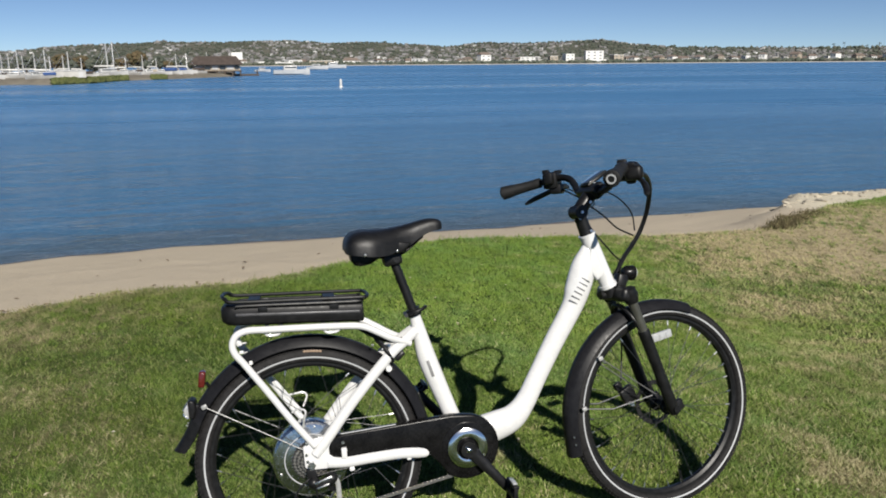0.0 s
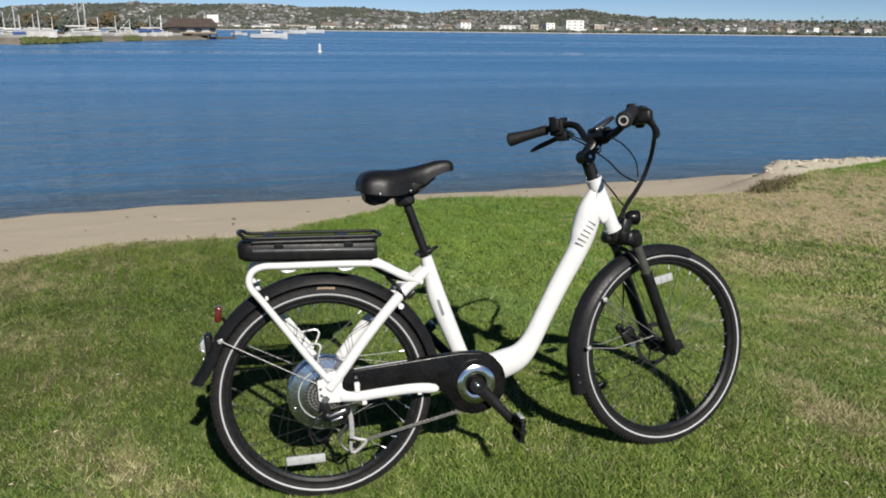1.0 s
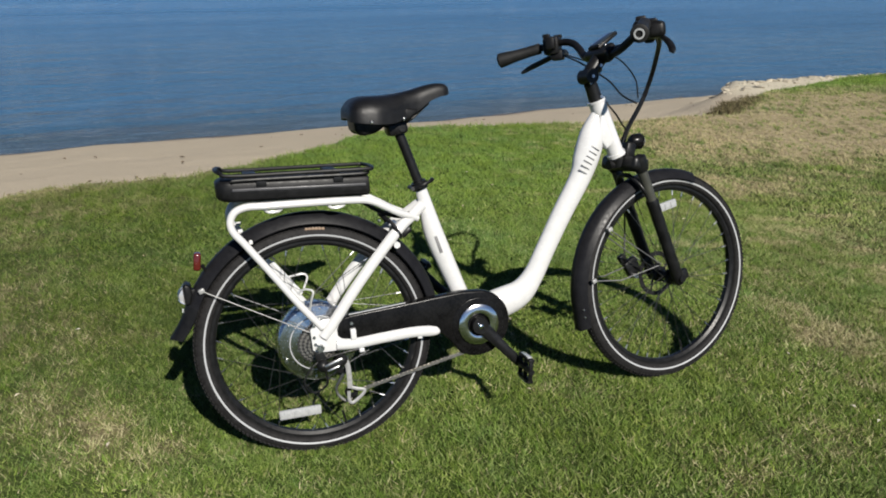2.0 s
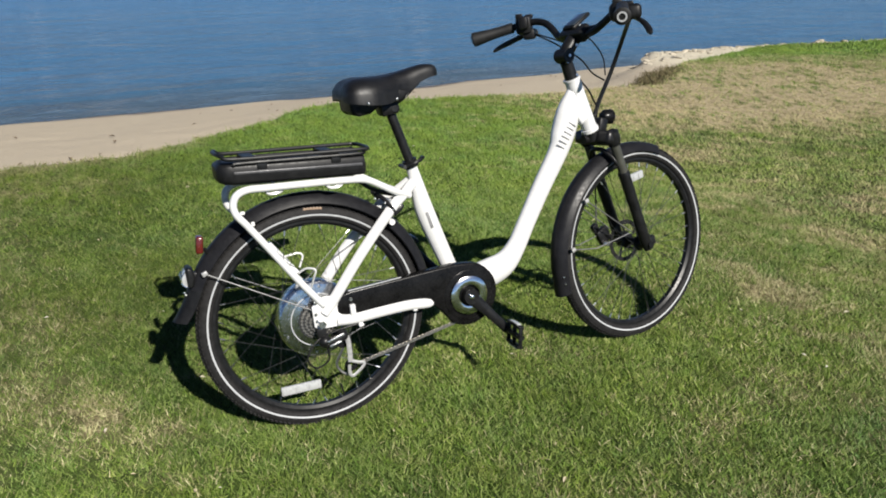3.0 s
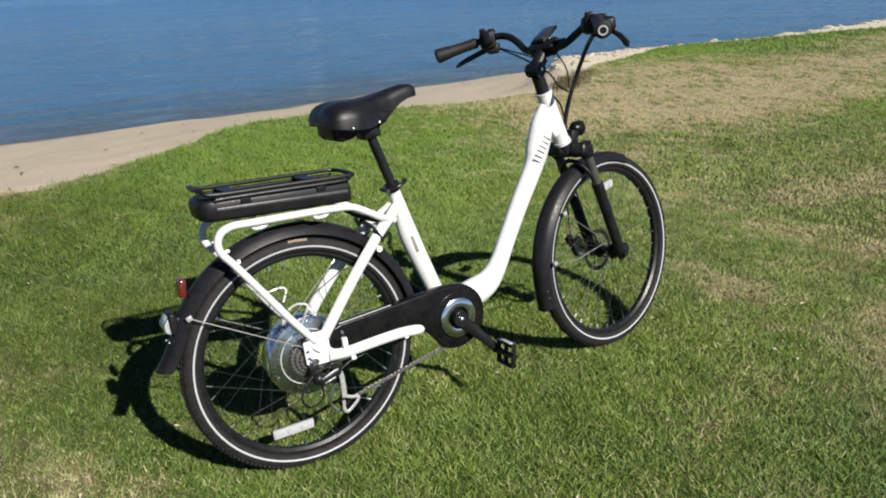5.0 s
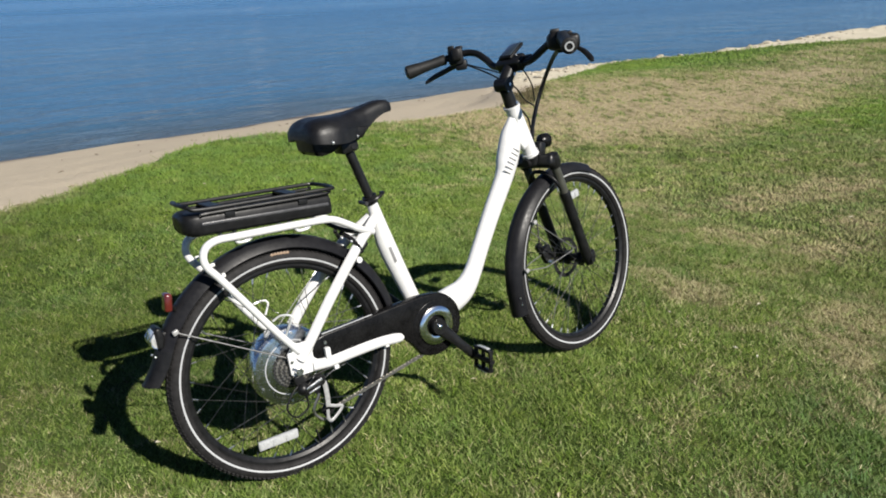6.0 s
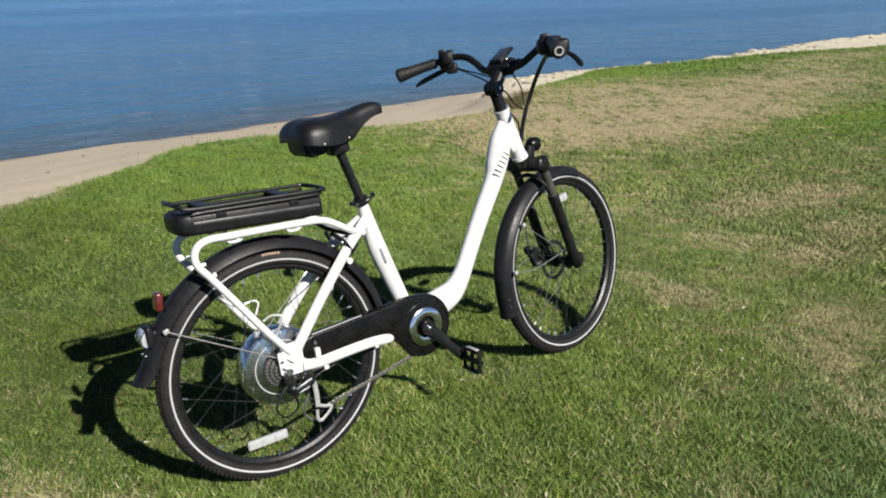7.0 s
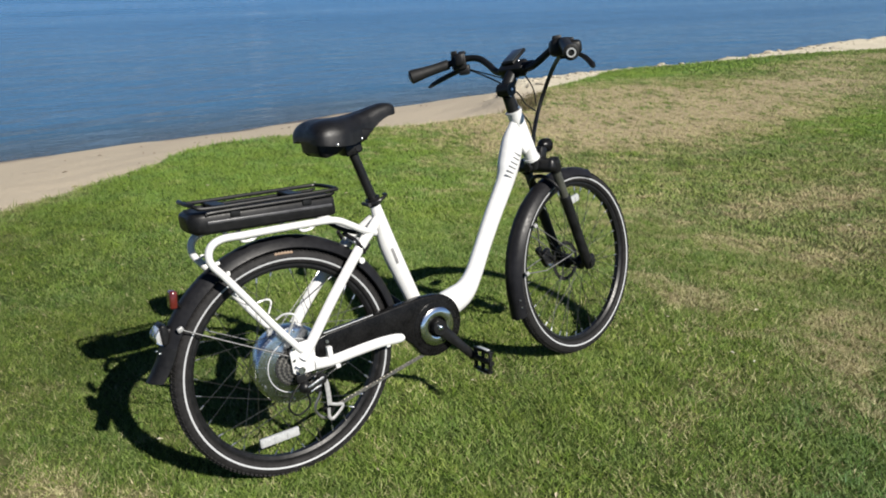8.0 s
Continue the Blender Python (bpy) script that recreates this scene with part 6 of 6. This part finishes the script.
def make_marina_bank():
    bs, rs = np.linspace(-42, -3.2, 160), np.array([172.0, 174, 176, 179, 185, 220, 420])
    gb, gr = np.meshgrid(bs, rs)
    prof = np.interp(gr, rs, [-1.6, -0.75, -0.4, -0.02, 0.1, 0.1, -1.5])
    taper = smooth_step(-3.2, -4.3, gb)
    z = -1.6 + (prof + 1.6) * taper + 0.08 * wobble(gb * 2, gr, 0.8, 51)
    a = np.radians(gb)
    gr = gr * np.interp(gb, (-42, -18, -16, -13.5, -11.7, -8.1, -4.3), (0.50, 0.585, 0.555, 0.59, 0.665, 0.72, 0.84))
    n = len(bs)
    i = (np.arange(len(rs) - 1)[:, None] * n + np.arange(n - 1)[None]).ravel()
    me = mesh_from_arrays("marina_bank", np.stack([gr * np.sin(a), gr * np.cos(a), z], -1).reshape(-1, 3), np.stack([i, i + n, i + n + 1, i + 1], 1).ravel(), 4)
    me.materials.append(BANK_MAT)
    return tagged(new("marina_ground", me), "low sandy bank of the marina point", "bank", kind="structure")


def make_hedge(b0, b1, height):
    rng, places = np.random.RandomState(int(-b0 * 10)), []
    for k in range(int((b1 - b0) * 260)):
        b, u = rng.uniform(b0, b1), rng.uniform(0, 1)
        s = rng.uniform(0.10, 0.22) * height
        places.append((bearing(b, (174.4 + 4.2 * u) * nearer(b), -0.5 + 0.58 * u), (s * 1.5, s, s * 0.8)))
    v, f = clump_arrays(rng, places)
    me = mesh_from_arrays("shrubs", v, f, 3)
    me.materials.append(HEDGE_MAT)
    return tagged(new("shrubs", me), "low green shrubs along the marina bank", "shrubs", kind="stuff")


def make_tree(b, r, height, mat, label):
    height *= nearer(b) * 0.85
    tree = empty("tree", Matrix.Translation(bearing(b, r * nearer(b), 0.08)), label, "tree", "marina trees")
    rng = np.random.RandomState(int(abs(b) * 37))
    bm = bmesh.new()
    tube(bm, [(0, 0, 0), (0.1, 0, height * 0.4), (0, 0.1, height * 0.8)], [0.28, 0.2, 0.07], 8)
    for k in range(5):
        a = rng.uniform(0, 6.28)
        tube(bm, [(0.1, 0, height * 0.4), (math.cos(a) * height * 0.2, math.sin(a) * height * 0.2, height * 0.65)], [0.12, 0.04], 6)
    part("trunk", bm, BARK_MAT, tree)
    places = []
    for k in range(150):
        q = Vector(rng.normal(0, 1, 3))
        q = q.normalized() * rng.uniform(0.3, 1) ** 0.5
        s = rng.uniform(0.07, 0.15) * height
        places.append(((q.x * height * 0.42, q.y * height * 0.42, height * 0.66 + q.z * height * 0.34), (s, s, s * 0.8)))
    v, f = clump_arrays(rng, places)
    me = mesh_from_arrays("crown", v, f, 3)
    me.materials.append(mat)
    crown = new("crown", me)
    crown.parent = tree


def hull(bm, length, beam, height):
    rows = []
    for k in range(9):
        t = k / 8
        half = beam / 2 * (1 - t**2.6) * (0.8 + 0.2 * min(1, t * 4))
        rows.append([bm.verts.new((length * (t - 0.5), half * y, z)) for y, z in ((-1, height * (1 + 0.25 * t)), (-0.75, 0.1), (0, -0.25), (0.75, 0.1), (1, height * (1 + 0.25 * t)))])
    for a, b in zip(rows, rows[1:]):
        for j in range(4):
            bm.faces.new((a[j], a[j + 1], b[j + 1], b[j]))
        bm.faces.new((a[4], a[0], b[0], b[4]))
    bm.faces.new(rows[0])
    bmesh.ops.remove_doubles(bm, verts=bm.verts, dist=1e-4)
    return bm


def make_boat(name, b, r, turn, length, label, mast=0.0, cabin=True, cover=None, z=WATER_Z + 0.1):
    if z > 0:
        length, mast = length * nearer(b) * 0.75, mast * nearer(b) * 0.74
    boat = empty(name, Matrix.Translation(bearing(b, r * (nearer(b) if z > 0 else 1), z)) @ Matrix.Rotation(radians(turn - b), 4, "Z"), label, "boat", "marina boats")
    part("hull", hull(bmesh.new(), length, length * 0.32, length * 0.11), HULL_MAT, boat)
    if cabin:
        bm = bmesh.new()
        block(bm, (length * 0.36, length * 0.22, length * 0.12), pose(-length * 0.04, 0, length * 0.17), length * 0.02)
        house = part("cabin", bm, HULL_MAT, boat)
        bm = bmesh.new()
        block(bm, (length * 0.30, length * 0.226, length * 0.04), pose(-length * 0.03, 0, length * 0.185), 0.02)
        part("window", bm, DARK_GLASS, house)
    if cover is not None:
        bm = bmesh.new()
        block(bm, (length * 0.62, length * 0.30, length * 0.16), pose(-length * 0.1, 0, length * 0.2), length * 0.05)
        part("cover", bm, cover, boat, "canvas boat cover")
    if mast:
        bm = bmesh.new()
        tube(bm, [(length * 0.06, 0, length * 0.1), (length * 0.06, 0, mast)], [0.15, 0.10] if mast > 5.0 else [0.085, 0.05], 8)
        part("mast", bm, MAST_MAT, boat)
        bm = bmesh.new()
        tube(bm, [(length * 0.06, 0, length * 0.3), (-length * 0.38, 0, length * 0.31)], 0.11, 8)
        part("boom", bm, MAST_MAT, boat, "boom with a furled pale sail")
        bm = bmesh.new()
        for end in ((length * 0.48, 0, length * 0.13), (-length * 0.48, 0, length * 0.12), (length * 0.04, length * 0.15, length * 0.11), (length * 0.04, -length * 0.15, length * 0.11)):
            tube(bm, [(length * 0.06, 0, mast * 0.97), end], 0.018, 5)
        part("rigging", bm, STEEL, boat)


make_marina_bank()
make_hedge(-15.9, -11.2, 1.1)
make_hedge(-9.6, -8.65, 1.1)
make_hedge(-30, -21, 1.2)
for b, r, h, mat, label in ((-15.2, 214, 6.0, AUTUMN_MAT, "rusty brown leafy tree behind the marina"), (-13.9, 218, 5.6, AUTUMN_MAT, "brownish leafy tree behind the marina"), (-12.7, 225, 6.2, TREE_MAT, "dark green leafy tree behind the marina"),
                            (-10.4, 240, 6.8, AUTUMN_MAT, "rusty brown leafy tree behind the marina"), (-17.3, 230, 5.8, TREE_MAT, "dark green leafy tree behind the marina"), (-9.0, 235, 5.2, TREE_MAT, "dark green leafy tree behind the marina"),
                            (-19.3, 235, 6.0, AUTUMN_MAT, "brownish leafy tree behind the marina"), (-7.6, 225, 4.5, TREE_MAT, "dark green leafy tree behind the marina"),
                            (-13.3, 206, 4.6, TREE_MAT, "dark green leafy tree behind the marina"), (-14.6, 208, 4.2, TREE_MAT, "dark green leafy tree behind the marina"), (-16.4, 210, 4.4, TREE_MAT, "dark green leafy tree behind the marina"), (-11.5, 212, 4.4, AUTUMN_MAT, "brownish leafy tree behind the marina"),
                            (-9.9, 214, 3.8, TREE_MAT, "dark green leafy tree behind the marina"), (-8.4, 214, 3.6, AUTUMN_MAT, "brownish leafy tree behind the marina"), (-18.4, 212, 4.0, TREE_MAT, "dark green leafy tree behind the marina"), (-6.8, 214, 3.4, TREE_MAT, "dark green leafy tree behind the marina")):
    make_tree(b, r, h, mat, label)
rng = np.random.RandomState(61)
for b, r, length, mast in ((-19.0, 186, 6, 5.5), (-18.4, 190, 7, 6.8), (-16.9, 192, 7.5, 7.0), (-16.3, 188, 7, 8.0), (-15.2, 196, 7, 6.5), (-14.9, 189, 7.5, 7.4), (-12.5, 188, 9, 9.4), (-12.1, 190, 9, 9.9),
                           (-17.6, 194, 7, 6.2), (-18.8, 198, 7, 7.0), (-14.1, 194, 7, 5.6), (-11.3, 194, 7, 5.4), (-9.3, 198, 7, 5.0), (-17.9, 186, 7, 7.6), (-16.0, 199, 7, 6.4), (-8.0, 188, 7, 6.0), (-7.3, 190, 7, 6.2), (-5.9, 192, 7, 6.4), (-10.2, 196, 7, 6.0), (-21.5, 190, 8, 8.0), (-20.2, 187, 7, 7.2)):
    make_boat("sailing_boat", b, r, rng.uniform(-25, 25), length, "white sailing boat with a bare mast on the marina bank", mast, z=0.14)
for b, r, length, cover in ((-19.2, 183, 6, None), (-18.1, 184, 6.5, None), (-16.8, 183, 6, None), (-15.9, 184, 5.5, BLUE_CANVAS), (-10.9, 188, 6, None), (-9.8, 186, 6, None), (-8.9, 187, 6, None), (-8.2, 186, 6.5, BLUE_CANVAS), (-7.5, 186, 6, BLUE_CANVAS), (-6.5, 187, 5.5, BROWN_ROOF), (-18.7, 190, 5, BROWN_ROOF), (-17.4, 189, 5, None), (-16.1, 191, 5, BROWN_ROOF), (-13.6, 190, 5.5, BROWN_ROOF), (-12.9, 188, 5, None), (-11.8, 190, 5, TAN_WALL), (-10.4, 191, 5, BROWN_ROOF), (-9.3, 191, 5, TAN_WALL), (-7.9, 191, 5, BROWN_ROOF), (-7.0, 190, 5, None)):
    make_boat("motor_boat", b, r, rng.uniform(-40, 40) + (0 if rng.uniform() < 0.5 else 180), length, "white motor boat laid up on the marina bank" if cover is None else "white motor boat under a canvas cover", 0, cover is None, cover, 0.14)
# boats afloat off the point
make_boat("catamaran", 0.05, 166, 4, 7.6, "white boat moored off the marina", 2.0)
make_boat("motor_boat", -2.0, 236, 20, 5.0, "small white motor boat afloat in the bay")
make_boat("motor_boat", 1.9, 330, -10, 9.0, "small white motor boat afloat in the bay")
make_boat("motor_boat", 3.1, 420, 6, 13.0, "white motor boat afloat in the bay")


def make_boat_shed():
    shed = empty("boat_shed", Matrix.Translation(bearing(-14.85, 181.5 * nearer(-14.85), 0.1)) @ Matrix.Rotation(radians(14.6), 4, "Z"), "long low white shed on the marina bank", "shed")
    bm = bmesh.new()
    block(bm, (3.75, 1.8, 0.80), pose(0, 0, 0.40), 0.02)
    part("wall", bm, SHED_WALL, shed, smooth=False)
    bm = bmesh.new()
    block(bm, (3.9, 1.95, 0.08), pose(0, 0, 0.84), 0.02)
    part("roof", bm, HULL_MAT, shed, smooth=False)
    bm = bmesh.new()
    block(bm, (0.5, 0.04, 0.68), pose(1.3, -0.91, 0.36), 0.01)
    part("door", bm, HULL_MAT, shed, smooth=False)


def make_pier_house():
    at = Matrix.Translation(bearing(-5.2, 150, WATER_Z)) @ Matrix.Rotation(radians(5.2), 4, "Z") @ Matrix.Scale(0.84, 4)
    house = empty("pier_house", at, "brown-roofed pier building on dark wooden piles", "building")
    bm = bmesh.new()
    block(bm, (10.6, 7, 0.25), pose(0, 0, 1.2), 0.03)
    part("deck", bm, PILE_WOOD, house, smooth=False)
    for x in (-5.0, -3.3, -1.7, 0.0, 1.7, 3.3, 5.0):
        bm = bmesh.new()
        tube(bm, [(x, -3.3, -1.5), (x, -3.3, 1.15)], 0.17, 8)
        part("pile", bm, PILE_WOOD, house)
    bm = bmesh.new()
    block(bm, (10.0, 5.8, 1.4), pose(0, 0.3, 2.0), 0.02)
    part("wall", bm, TAN_WALL, house, smooth=False)
    bm = bmesh.new()
    vs = [bm.verts.new(p) for p in ((-5.7, -3.6, 2.55), (5.7, -3.6, 2.55), (5.7, 3.8, 2.55), (-5.7, 3.8, 2.55), (-4.3, -1.2, 4.4), (4.3, -1.2, 4.4), (4.3, 1.6, 4.4), (-4.3, 1.6, 4.4))]
    for f in ((0, 1, 5, 4), (1, 2, 6, 5), (2, 3, 7, 6), (3, 0, 4, 7), (4, 5, 6, 7), (3, 2, 1, 0)):
        bm.faces.new([vs[i] for i in f])
    part("roof", bm, BROWN_ROOF, house, "dark brown shingle roof", smooth=False)
    for x, w, mat in ((-3.6, 1.3, HULL_MAT), (-1.9, 1.2, DARK_GLASS), (-0.3, 1.3, HULL_MAT), (1.3, 1.2, DARK_GLASS), (2.9, 1.4, HULL_MAT), (4.3, 0.9, DARK_GLASS)):
        bm = bmesh.new()
        block(bm, (w, 0.12, 0.8), pose(x, -2.66, 1.95), 0.02)
        part("window" if mat is DARK_GLASS else "panel", bm, mat, house, smooth=False)
    bm = bmesh.new()
    block(bm, (2.4, 2.4, 1.6), pose(4.6, 2.5, 4.4), 0.05)
    part("upper_block", bm, PALE_WALL, house, smooth=False)
    dock = empty("floating_dock", Matrix.Translation(bearing(-3.2, 156, WATER_Z)) @ Matrix.Rotation(radians(3.2), 4, "Z") @ Matrix.Scale(0.84, 4), "low grey floating dock beside the pier building", "dock")
    bm = bmesh.new()
    block(bm, (6, 2, 0.45), pose(0, 0, 0.2), 0.05)
    part("deck", bm, PILE_WOOD, dock)
    for x in (-2.6, 2.6):
        bm = bmesh.new()
        tube(bm, [(x, -1.1, -1.5), (x, -1.1, 1.3)], 0.15, 8)
        part("pile", bm, PILE_WOOD, dock)


def make_light_pole():
    pole = empty("lamp_post", Matrix.Translation(bearing(-18.9, 240 * nearer(-18.9), 0.05)), "tall thin dark lamp post at the marina", "lamp post")
    bm = bmesh.new()
    tube(bm, [(0, 0, 0), (0, 0, 6.0)], [0.08, 0.05], 8)
    part("pole", bm, PILE_WOOD, pole)
    bm = bmesh.new()
    block(bm, (0.9, 0.2, 0.12), pose(0, 0, 6.0), 0.03)
    part("lamp_head", bm, PILE_WOOD, pole)


make_boat_shed()
make_pier_house()
make_light_pole()

# the channel marker
buoy = empty("channel_buoy", Matrix.Translation(bearing(3.62, 70, WATER_Z)), "white channel marker buoy afloat in the bay", "buoy")
part("float", lathe(bmesh.new(), [(0.001, -0.3), (0.20, -0.3), (0.22, 0.0), (0.17, 0.10), (0.001, 0.12)], (0, 0, 0), 20), HULL_MAT, buoy)
part("can", lathe(bmesh.new(), [(0.001, 0.10), (0.125, 0.10), (0.115, 0.62), (0.06, 0.74), (0.001, 0.76)], (0, 0, 0), 20), HULL_MAT, buoy)
